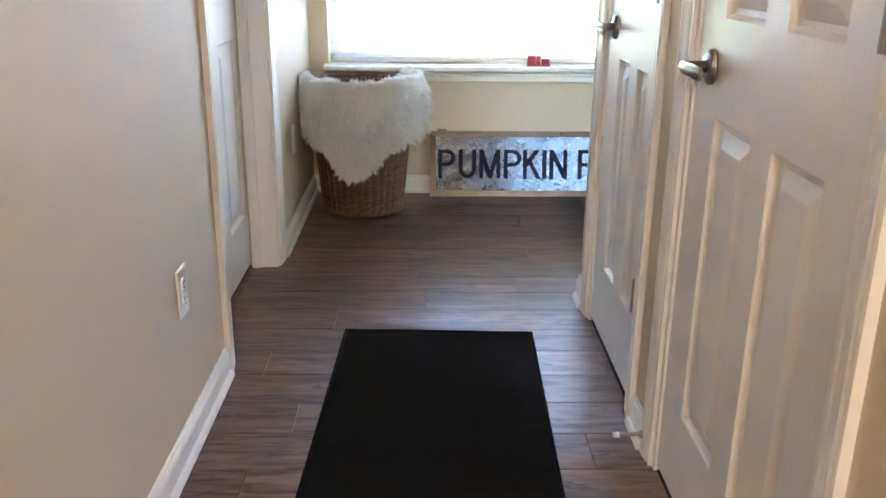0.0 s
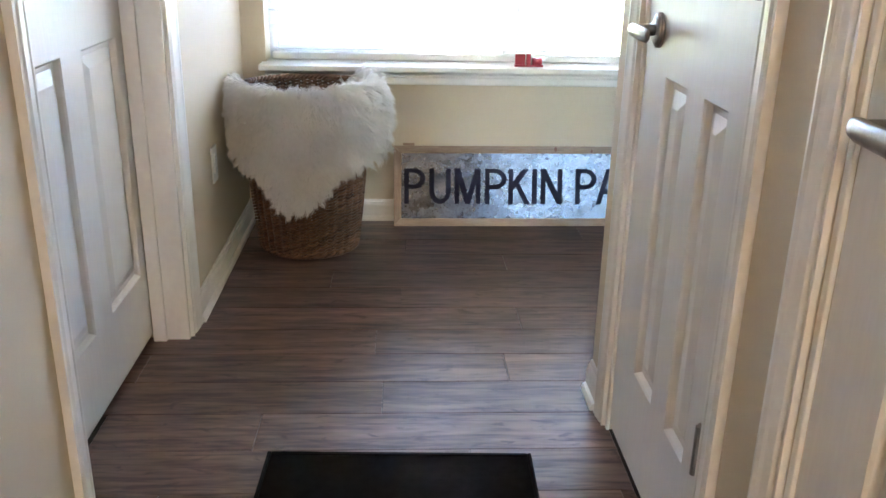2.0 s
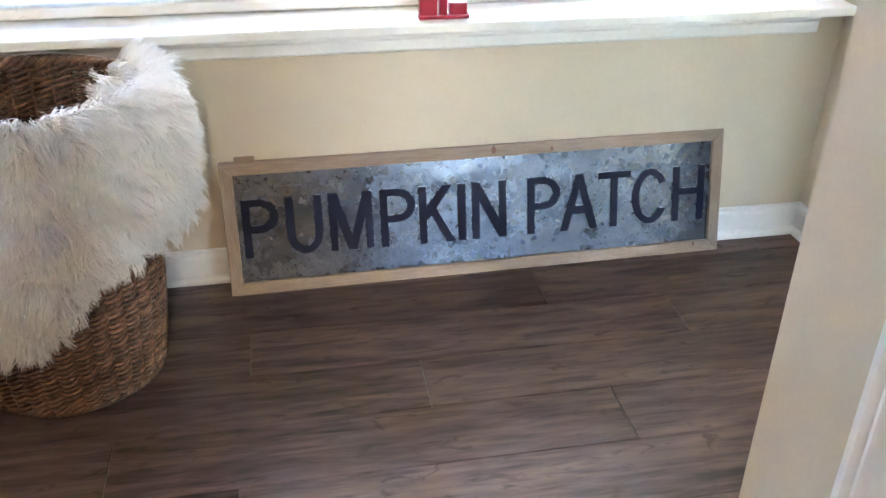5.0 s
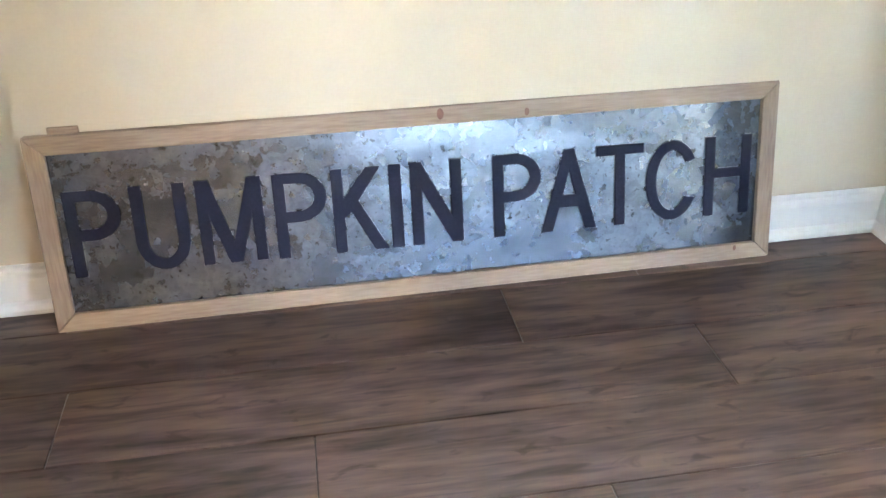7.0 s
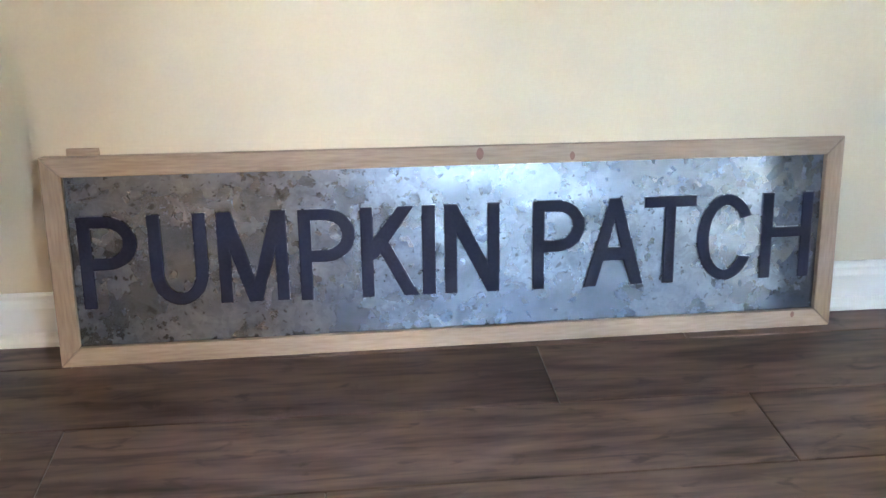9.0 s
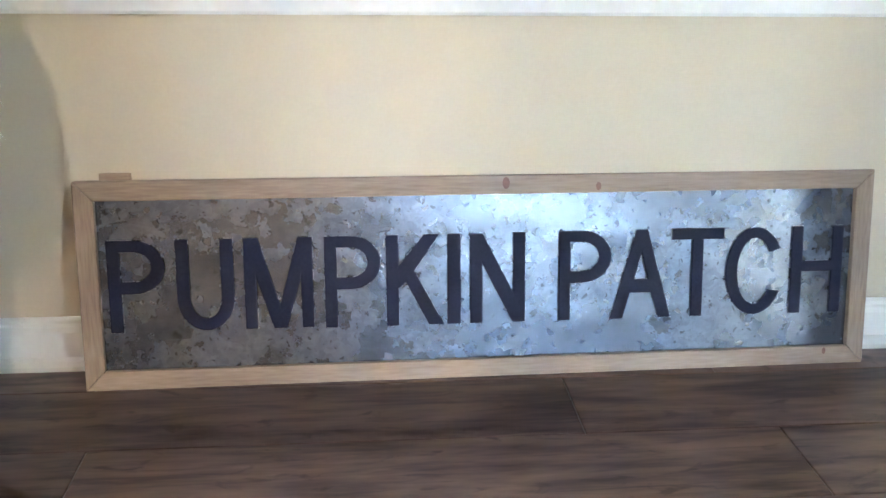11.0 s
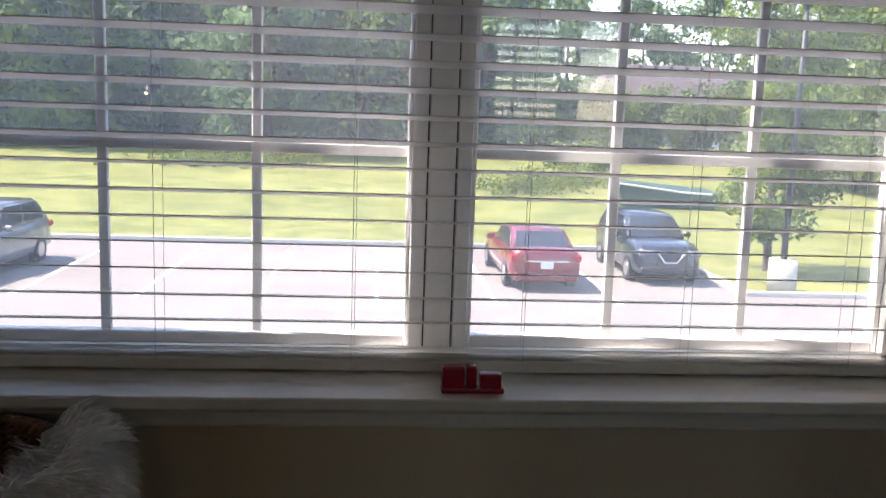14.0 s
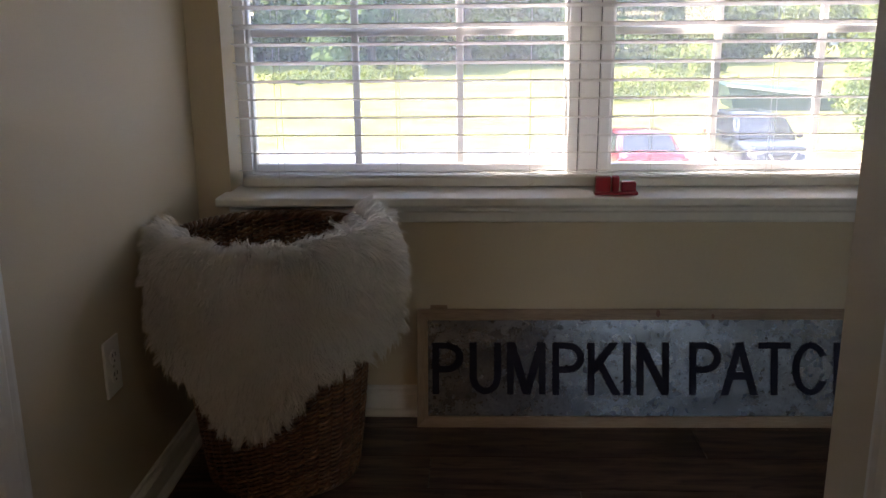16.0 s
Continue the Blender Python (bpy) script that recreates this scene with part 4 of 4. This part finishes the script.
CHROME = mat("chrome trim", (0.6, 0.6, 0.6), (0.7, 0.7, 0.7), 0.12, metal=1)
PLATEM = mat("pale plate", (0.55, 0.56, 0.58), (0.66, 0.67, 0.69), 0.5)


def paint(name, c):
    m = mat(name, c, tuple(min(1, v * 1.15) for v in c), 0.28, scale=2, bump=0)
    m.node_tree.nodes["Principled BSDF"].inputs["Coat Weight"].default_value = 0.8
    return m


def car(m, label, body, length, width, hood, deck, roof, belt, cabin, clear):
    """A car that looks along +y. cabin: base rear, base front, roof rear, roof front, as places along its length."""
    t = thing("car", m, label, "car", "parked cars")
    hw = width / 2
    st = [(-0.5, 0.80, clear + 0.10, deck * 0.90), (-0.485, 0.93, clear, deck * 0.97), (-0.42, 0.98, clear - 0.04, deck), (-0.25, 1.0, clear - 0.06, belt), (0.0, 1.0, clear - 0.06, belt), (0.22, 1.0, clear - 0.06, belt * 0.99),
          (0.34, 0.985, clear - 0.05, hood + 0.02), (0.44, 0.95, clear - 0.02, hood - 0.05), (0.485, 0.86, clear, hood - 0.15), (0.5, 0.72, clear + 0.08, hood - 0.24)]
    bm = B()
    rings = []
    for s, f, z0, z1 in st:
        w, y, hgt = hw * f, s * length, z1 - z0
        half = [(0.84, 0), (0.96, 0.10), (1.0, 0.34), (1.0, 0.58), (0.975, 0.82), (0.90, 0.96), (0.72, 1.0), (0.35, 1.025)]
        ring = [(w * u, y, z0 + hgt * v) for u, v in half]
        ring = ring + [(-x, yy, zz) for x, yy, zz in reversed(ring)]
        rings.append([bm.verts.new(p) for p in ring])
    k = len(rings[0])
    for a, b in zip(rings, rings[1:]):
        for i in range(k):
            bm.faces.new((a[i], a[(i + 1) % k], b[(i + 1) % k], b[i]))
    bm.faces.new(rings[0]), bm.faces.new(rings[-1])
    bmesh.ops.recalc_face_normals(bm, faces=bm.faces)
    bd = part("body", bm, body, t, smooth=True, local=True)
    b0, b1, r0, r1 = [v * length for v in cabin]
    wb, wr = hw * 0.95, hw * 0.74
    zb = belt - 0.03
    bm = B()
    lo = [bm.verts.new(p) for p in ((-wb, b0, zb), (wb, b0, zb), (wb * 0.97, b1, zb), (-wb * 0.97, b1, zb))]
    hi = [bm.verts.new(p) for p in ((-wr, r0, roof), (wr, r0, roof), (wr, r1, roof), (-wr, r1, roof))]
    for i in range(4):
        bm.faces.new((lo[i], lo[(i + 1) % 4], hi[(i + 1) % 4], hi[i]))
    bm.faces.new(hi), bm.faces.new(lo)
    bmesh.ops.recalc_face_normals(bm, faces=bm.faces)
    quads = [[Vector(v.co) for v in (lo[i], lo[(i + 1) % 4], hi[(i + 1) % 4], hi[i])] for i in range(4)]
    bmesh.ops.bevel(bm, geom=[e for e in bm.edges], offset=0.07, segments=3, affect="EDGES")
    cab = part("cabin", bm, body, t, smooth=True, local=True)

    def pane_on(q, u0, u1, v0, v1, name):
        P = lambda u, v: (q[0] * (1 - u) + q[1] * u) * (1 - v) + (q[3] * (1 - u) + q[2] * u) * v
        nrm = (q[1] - q[0]).cross(q[3] - q[0]).normalized()
        mid = (q[0] + q[1] + q[2] + q[3]) / 4
        if nrm.dot(mid - Vector((0, (b0 + b1) / 2, zb))) < 0:
            nrm = -nrm
        bm = B()
        f = [bm.verts.new(P(u, v) + nrm * 0.012) for u, v in ((u0, v0), (u1, v0), (u1, v1), (u0, v1))]
        g = [bm.verts.new(P(u, v) - nrm * 0.01) for u, v in ((u0, v0), (u1, v0), (u1, v1), (u0, v1))]
        bm.faces.new(f), bm.faces.new(g)
        for i in range(4):
            bm.faces.new((f[i], f[(i + 1) % 4], g[(i + 1) % 4], g[i]))
        bmesh.ops.recalc_face_normals(bm, faces=bm.faces)
        part(name, bm, TINT, cab, local=True)

    pane_on(quads[0], 0.08, 0.92, 0.14, 0.88, "rear_window")
    pane_on(quads[2], 0.07, 0.93, 0.08, 0.90, "windscreen")
    for i in (1, 3):
        a, b = ((0.07, 0.49), (0.52, 0.9))
        pane_on(quads[i], *a, 0.14, 0.88, "side_window")
        pane_on(quads[i], *b, 0.14, 0.88, "side_window")
    for sx in (-1, 1):
        for yy in (-0.305 * length, 0.315 * length):
            wv = B()
            tube(wv, (sx * (hw - 0.21), yy, 0.33), (sx * (hw + 0.012), yy, 0.33), 0.33, None, 26)
            wh = part("wheel", wv, TYRE, t, "black tyre on an alloy rim", local=True)
            part("rim", tube(B(), (sx * (hw - 0.02), yy, 0.33), (sx * (hw + 0.02), yy, 0.33), 0.22, 0.2, 20), ALLOY, wh, local=True)
        part("tail_lamp", box(B(), sx * hw * 0.82 - 0.17, -0.5 * length + 0.0, deck * 0.72, sx * hw * 0.82 + 0.13, -0.5 * length + 0.16, deck * 0.72 + 0.17, 0.03), LAMPR, t, "red tail lamp", local=True)
        part("head_lamp", box(B(), sx * hw * 0.70 - 0.2, 0.5 * length - 0.20, hood - 0.30, sx * hw * 0.70 + 0.2, 0.5 * length - 0.02, hood - 0.14, 0.04), LAMPW, t, "clear head lamp", local=True)
        part("door_mirror", box(B(), sx * (hw + 0.09) - 0.1, b1 - 0.52, belt - 0.02, sx * (hw + 0.09) + 0.1, b1 - 0.40, belt + 0.13, 0.04), body, t, local=True)
    part("front_bumper", box(B(), -hw * 0.86, 0.5 * length - 0.12, clear + 0.02, hw * 0.86, 0.5 * length + 0.03, clear + 0.20, 0.04), TRIMB, t, local=True)
    part("rear_bumper", box(B(), -hw * 0.90, -0.5 * length - 0.03, clear + 0.03, hw * 0.90, -0.5 * length + 0.15, clear + 0.24, 0.05), body, t, local=True)
    g = part("grille", box(B(), -0.36, 0.5 * length - 0.1, hood - 0.48, 0.36, 0.5 * length + 0.015, hood - 0.20, 0.03), TRIMB, t, local=True)
    for sx in (-1, 1):
        bm = B()
        tube(bm, (sx * 0.36, 0.5 * length + 0.02, hood - 0.2), (sx * 0.16, 0.5 * length + 0.03, hood - 0.45), 0.03, None, 8)
        tube(bm, (sx * 0.16, 0.5 * length + 0.03, hood - 0.45), (0, 0.5 * length + 0.03, hood - 0.45), 0.03, None, 8)
        part("chrome_strip", bm, CHROME, g, "chrome strip", local=True)
    part("trunk_strip", box(B(), -hw * 0.6, -0.5 * length - 0.012, deck * 0.70, hw * 0.6, -0.5 * length + 0.1, deck * 0.74, 0.01), CHROME, t, "chrome strip", local=True)
    part("plate", box(B(), -0.16, -0.5 * length - 0.02, deck * 0.55, 0.16, -0.5 * length + 0.1, deck * 0.55 + 0.16, 0.005), PLATEM, t, "blank pale plate", local=True)
    return t


car(pose(5.12, 26.0, GZ, 0, 0, 1.5), "red four-door sedan parked with its back to the house", paint("red car paint", (0.14, 0.009, 0.015)), 4.7, 1.82, 0.95, 1.08, 1.44, 0.97, (-0.40, 0.20, -0.24, 0.04), 0.26)
car(pose(8.7, 27.1, GZ, 0, 0, 180), "black sport utility car parked facing the house", paint("black car paint", (0.012, 0.014, 0.02)), 4.6, 1.85, 1.08, 1.22, 1.70, 1.12, (-0.47, 0.24, -0.38, 0.06), 0.30)
car(pose(-9.0, 25.3, GZ, 0, 0, 178), "silver grey sport utility car parked on the lot", paint("grey car paint", (0.12, 0.12, 0.125)), 4.6, 1.85, 1.06, 1.2, 1.68, 1.1, (-0.47, 0.24, -0.38, 0.06), 0.30)

# ---- lamp post on a concrete base ----
t = thing("street_lamp", Matrix.Translation((11.6, 24.45, GZ)), "dark lamp post on a round pale concrete base", "street lamp")
part("concrete_base", tube(B(), (11.6, 24.45, GZ - 0.05), (11.6, 24.45, GZ + 0.85), 0.37, 0.36, 30), CONCRETE, t, "round pale concrete base", True)
part("pole", tube(B(), (11.6, 24.45, GZ + 0.84), (11.6, 24.45, GZ + 7.6), 0.085, 0.06, 14), TRIMB, t, smooth=True)
part("lamp_head", tube(B(), (11.6, 24.45, GZ + 7.57), (11.6, 24.45, GZ + 7.77), 0.34, 0.12, 20), TRIMB, t, "dark lamp head", True)

# ---- trees and shrubs ----
BARK = mat("grey-brown bark", (0.06, 0.045, 0.035), (0.13, 0.10, 0.08), 0.9, scale=4, fine=30, bump=0.8, stretch=(3, 3, 0.6), depth=0.02)


def leaves(name, a, b):
    # two-metre patches paint lit and shaded clumps into the leaf colour
    m = mat(name, a, b, 0.6, scale=0.5, fine=5, bump=0, blend=0.35, spec=0.3)
    n, l = m.node_tree.nodes, m.node_tree.links
    p = n["Principled BSDF"]
    g = n.new("ShaderNodeNewGeometry")
    h = n.new("ShaderNodeHueSaturation")
    r = n.new("ShaderNodeMapRange")
    r.inputs["To Min"].default_value, r.inputs["To Max"].default_value = 0.7, 1.3
    l.new(g.outputs["Random Per Island"], r.inputs["Value"])
    l.new(r.outputs[0], h.inputs["Value"])
    l.new(p.inputs["Base Color"].links[0].from_socket, h.inputs["Color"])
    l.new(h.outputs[0], p.inputs["Base Color"])
    tr = n.new("ShaderNodeBsdfTranslucent")
    mx = n.new("ShaderNodeMixShader")
    mx.inputs[0].default_value = 0.45
    l.new(h.outputs[0], tr.inputs["Color"])
    l.new(p.outputs[0], mx.inputs[1])
    l.new(tr.outputs[0], mx.inputs[2])
    l.new(mx.outputs[0], n["Material Output"].inputs["Surface"])
    return m


LEAF_A = leaves("dark oak leaves", (0.026, 0.068, 0.034), (0.20, 0.30, 0.10))
LEAF_B = leaves("bright pear leaves", (0.040, 0.085, 0.018), (0.23, 0.30, 0.055))
LEAF_C = leaves("shrub leaves", (0.045, 0.085, 0.020), (0.20, 0.25, 0.05))


def foliage(rnd, clumps, per, size, vs, fs):
    for (cx, cy, cz), cr in clumps:
        for _ in range(per):
            d = Vector((rnd.gauss(0, 1), rnd.gauss(0, 1), rnd.gauss(0, 0.8))).normalized() * cr * rnd.uniform(0.55, 1.05)
            c = Vector((cx, cy, cz)) + d
            n = (d.normalized() * 0.8 + Vector((rnd.uniform(-1, 1), rnd.uniform(-1, 1), rnd.uniform(-0.3, 1)))).normalized()
            u = n.orthogonal().normalized()
            w = n.cross(u)
            a = rnd.uniform(0, math.tau)
            u, w = u * math.cos(a) + w * math.sin(a), w * math.cos(a) - u * math.sin(a)
            s = size * rnd.uniform(0.6, 1.4)
            b = len(vs)
            vs.extend(tuple(c + q) for q in (u * s, w * s * 0.5, u * -s, w * s * -0.5))
            fs.append((b, b + 1, b + 2, b + 3))


def tree(x, y, height, spread, seed, material, label, first=0.25, clump=34, per=110, size=0.28, trunk=0.22, group="trees"):
    rnd = random.Random(seed)
    z0 = rise(x, y) - 0.1
    t = thing("tree", Matrix.Translation((x, y, z0)), label, "tree", group)
    bm = B()
    top = z0 + height * 0.8
    tube(bm, (x, y, z0), (x + rnd.uniform(-0.2, 0.2), y, z0 + height * 0.4), trunk, trunk * 0.7, 10)
    tube(bm, (x, y, z0 + height * 0.38), (x + rnd.uniform(-0.5, 0.5), y + rnd.uniform(-0.5, 0.5), top), trunk * 0.7, 0.04, 8)
    clumps = []
    for k in range(clump):
        f = first + (1 - first) * (k + rnd.random()) / clump
        prof = math.sin(math.pi * min(1, (f - first) / (1 - first) * 0.82 + 0.16)) ** 0.7
        a = rnd.uniform(0, math.tau)
        rr = spread * prof * math.sqrt(rnd.uniform(0.15, 1))
        c = (x + rr * math.cos(a), y + rr * math.sin(a), z0 + f * height)
        clumps.append((c, spread * rnd.uniform(0.22, 0.42)))
        if k % 2 == 0:
            tube(bm, (x, y, z0 + f * height * 0.8), c, trunk * 0.25 * (1.2 - f), 0.015, 5)
    part("trunk", bm, BARK, t)
    vs, fs = [], []
    foliage(rnd, clumps, per, size, vs, fs)
    raw("crown", vs, fs, material, t, smooth=False)
    return t


def shrub(x, y, h, w, seed, material=LEAF_C, per=90, size=0.16):
    rnd = random.Random(seed)
    z0 = rise(x, y) - 0.05
    t = thing("shrub", Matrix.Translation((x, y, z0)), "leafy green shrub on the grass bank", "shrub", "shrubs")
    clumps = [((x + rnd.gauss(0, w * 0.35), y + rnd.gauss(0, w * 0.25), z0 + h * rnd.uniform(0.15, 0.8)), min(w * rnd.uniform(0.2, 0.4), h * 0.9)) for _ in range(14 if h > 1 else 40)]
    bm = B()
    for c, _ in clumps[:5]:
        tube(bm, (x, y, z0), c, 0.05, 0.015, 5)
    part("stem", bm, BARK, t)
    vs, fs = [], []
    foliage(rnd, clumps, per, size, vs, fs)
    raw("foliage", vs, fs, material, t, smooth=False)


tree(12.7, 27.7, 10.4, 1.7, 3, LEAF_B, "slender leafy green tree beside the parking lot", first=0.12, clump=72, per=240, size=0.085, trunk=0.13)
tree(19.6, 32.5, 11.5, 2.6, 8, LEAF_B, "leafy green tree beside the parking lot", first=0.26, clump=56, per=200, size=0.12, trunk=0.16)
k = 0
for x in range(-50, 13, 5):
    k += 1
    tree(x + 2.5, 78 + 3 * math.sin(k * 2.9), 16 + 2 * math.sin(k * 1.3), 5.2, 320 + k, LEAF_B if k % 4 == 3 else LEAF_A, "tall dark green woodland tree", first=0.03, clump=48, per=100, size=0.42, trunk=0.3, group="woodland trees")
    tree(x + 1.5 * math.sin(k * 2.3), 66 + 4 * math.sin(k * 1.7), 15 + 2.5 * math.sin(k * 3.1), 4.6, 20 + k, LEAF_B if k % 4 == 3 else LEAF_A, "tall dark green woodland tree", first=0.03, clump=62, per=130, size=0.30, trunk=0.3, group="woodland trees")
for x, y, h, s in ((33, 62, 14, 4.5), (38, 56, 15, 4.8), (30, 50, 12, 3.6), (44, 60, 16, 5), (25, 52, 9, 3)):
    k += 1
    tree(x, y, h, s, 60 + k, LEAF_B if h < 13 else LEAF_A, "tall green tree on the far bank", first=0.06, clump=40, per=90, size=0.36, trunk=0.28, group="woodland trees")
for x, y, h in ((18, 120, 17), (28, 128, 19), (38, 124, 18), (48, 126, 19), (8, 124, 18)):
    k += 1
    tree(x, y, h, 7, 90 + k, LEAF_A, "distant green tree behind the house", first=0.05, clump=34, per=170, size=0.4, trunk=0.4, group="distant trees")
for x, y, h, w in ((15.5, 66, 5.2, 5), (18.5, 68, 5.9, 5), (21.5, 65, 5.6, 5), (25, 68, 6.0, 5), (28.5, 66, 5.4, 5), (14, 58, 1.6, 2.6)):
    k += 1
    shrub(x, y, h, w, 150 + k, per=260, size=0.2)

WEEDS = leaves("bank weeds", (0.075, 0.115, 0.022), (0.23, 0.27, 0.06))
for x, y, h, w in ((-9.5, 54, 0.5, 4.5), (-5.5, 56, 0.6, 4.5), (8.5, 47, 0.7, 3.8), (11.5, 50, 0.8, 3.6)):
    k += 1
    shrub(x, y, h, w, 250 + k, WEEDS, per=60, size=0.1)

# ---- house beyond the trees ----
ROOFM = mat("mauve-brown shingles", (0.075, 0.056, 0.06), (0.115, 0.088, 0.09), 0.85, scale=1.5, fine=12, bump=0.4, depth=0.02)
SIDING = mat("white siding", (0.6, 0.6, 0.57), (0.7, 0.7, 0.67), 0.7, scale=2, fine=20, bump=0.2, stretch=(0.2, 0.2, 4))
hx, hy, hz = 30.3, 92, -2.95
t = thing("house", Matrix.Translation((hx, hy, hz)), "white-sided house with a mauve-brown shingle roof behind shrubs", "house")
part("wall", box(B(), hx - 7.2, hy - 4, hz - 1, hx + 7.2, hy + 4, hz + 6.2), SIDING, t)
bm = B()
e0, e1, rz0, rz1 = hy - 4.8, hy + 4.8, hz + 6.1, hz + 10.0
a = [bm.verts.new(p) for p in ((hx - 7.8, e0, rz0), (hx + 7.8, e0, rz0), (hx + 7.8, e1, rz0), (hx - 7.8, e1, rz0))]
b = [bm.verts.new(p) for p in ((hx - 5.6, hy, rz1), (hx + 5.6, hy, rz1))]
for f in ((a[0], a[1], b[1], b[0]), (a[2], a[3], b[0], b[1]), (a[1], a[2], b[1]), (a[3], a[0], b[0]), (a[3], a[2], a[1], a[0])):
    bm.faces.new(f)
bmesh.ops.recalc_face_normals(bm, faces=bm.faces)
rf = part("roof", bm, ROOFM, t, "mauve-brown shingle roof")
for k in range(6):
    part("roof_vent", box(B(), hx - 4.4 + k * 1.6, hy - 0.9, rz1 - 0.55, hx - 4.1 + k * 1.6, hy - 0.6, rz1 - 0.15), TRIMB, rf)
for x in (-4.5, -1.5, 1.5, 4.5):
    part("window", box(B(), hx + x - 0.5, hy - 4.04, hz + 3.8, hx + x + 0.5, hy - 3.98, hz + 5.3), TINT, t)

# ---- green skip on the bank ----
GREEN = mat("dark green tarpaulin", (0.015, 0.045, 0.035), (0.03, 0.07, 0.055), 0.6, scale=1.2, fine=9, bump=0.5, depth=0.03)
sx, sy, sz = 14.7, 43.5, rise(14.7, 43.5) - 0.1
t = thing("covered_skip", Matrix.Translation((sx, sy, sz)), "long skip under a dark green tarpaulin on the bank", "skip")
bm = B()
lo = [bm.verts.new(p) for p in ((sx - 2.1, sy - 1.0, sz - 0.1), (sx + 2.1, sy - 1.0, sz - 0.1), (sx + 2.1, sy + 1.0, sz - 0.1), (sx - 2.1, sy + 1.0, sz - 0.1))]
hi = [bm.verts.new(p) for p in ((sx - 2.55, sy - 1.2, sz + 1.15), (sx + 2.55, sy - 1.2, sz + 0.75), (sx + 2.55, sy + 1.2, sz + 0.85), (sx - 2.55, sy + 1.2, sz + 1.25))]
for i in range(4):
    bm.faces.new((lo[i], lo[(i + 1) % 4], hi[(i + 1) % 4], hi[i]))
bm.faces.new(hi), bm.faces.new(lo)
bmesh.ops.recalc_face_normals(bm, faces=bm.faces)
part("cover", bm, GREEN, t)
part("edge_rope", tube(B(), (sx - 2.55, sy - 1.22, sz + 1.17), (sx + 0.6, sy - 1.22, sz + 0.82), 0.05, None, 6), PLATEM, t, "white edge rope")
part("edge_rope", tube(B(), (sx + 0.6, sy - 1.22, sz + 0.82), (sx + 2.0, sy - 1.22, sz + 0.75), 0.05, None, 6), PLATEM, t, "white edge rope")


# ---- floor planks ----
PW, PL, PY = 0.1559, 0.957, 4.187
joints = {0: 1.289, 1: 0.612, 2: 0.96, 3: 0.366, 4: 0.596, 5: 0.951, 6: 0.525, 7: 0.877, 8: 0.55, 9: 0.264, 10: 0.75, 11: 0.10, 12: 0.62, 13: 0.225, 14: 0.947, 15: 0.15}
plank_mesh = {}


def plank(x0, x1, y0, y1):
    w, h = round(x1 - x0, 3), round(y1 - y0, 3)
    if w < 0.02:
        return
    if (w, h) not in plank_mesh:
        bm = box(B(), -w / 2 + 0.0006, -h / 2 + 0.0006, -0.006, w / 2 - 0.0006, h / 2 - 0.0006, 0, 0.0012)
        ob = part("plank", bm, PLANK, floor, local=True)
        plank_mesh[(w, h)] = ob.data
    else:
        ob = new("plank", plank_mesh[(w, h)])
        ob.parent = floor
    ob.matrix_basis = pose((x0 + x1) / 2, (y0 + y1) / 2, 0)


for r in range(-1, 42):
    y1 = PY - r * PW
    y0 = y1 - PW
    if r == -1:
        y0, y1 = PY, YN
    x_lo, x_hi = (-0.14, 2.05) if y1 > 2.9 else (-0.1, 1.085)
    if y0 < -1.5:
        break
    j = joints.get(r, (r * 0.377) % PL) - 3 * PL
    cuts = [x_lo]
    while j < x_hi:
        if j > x_lo + 0.03:
            cuts.append(j)
        j += PL
    cuts.append(x_hi)
    for a, b in zip(cuts, cuts[1:]):
        plank(a, b, y0, y1)
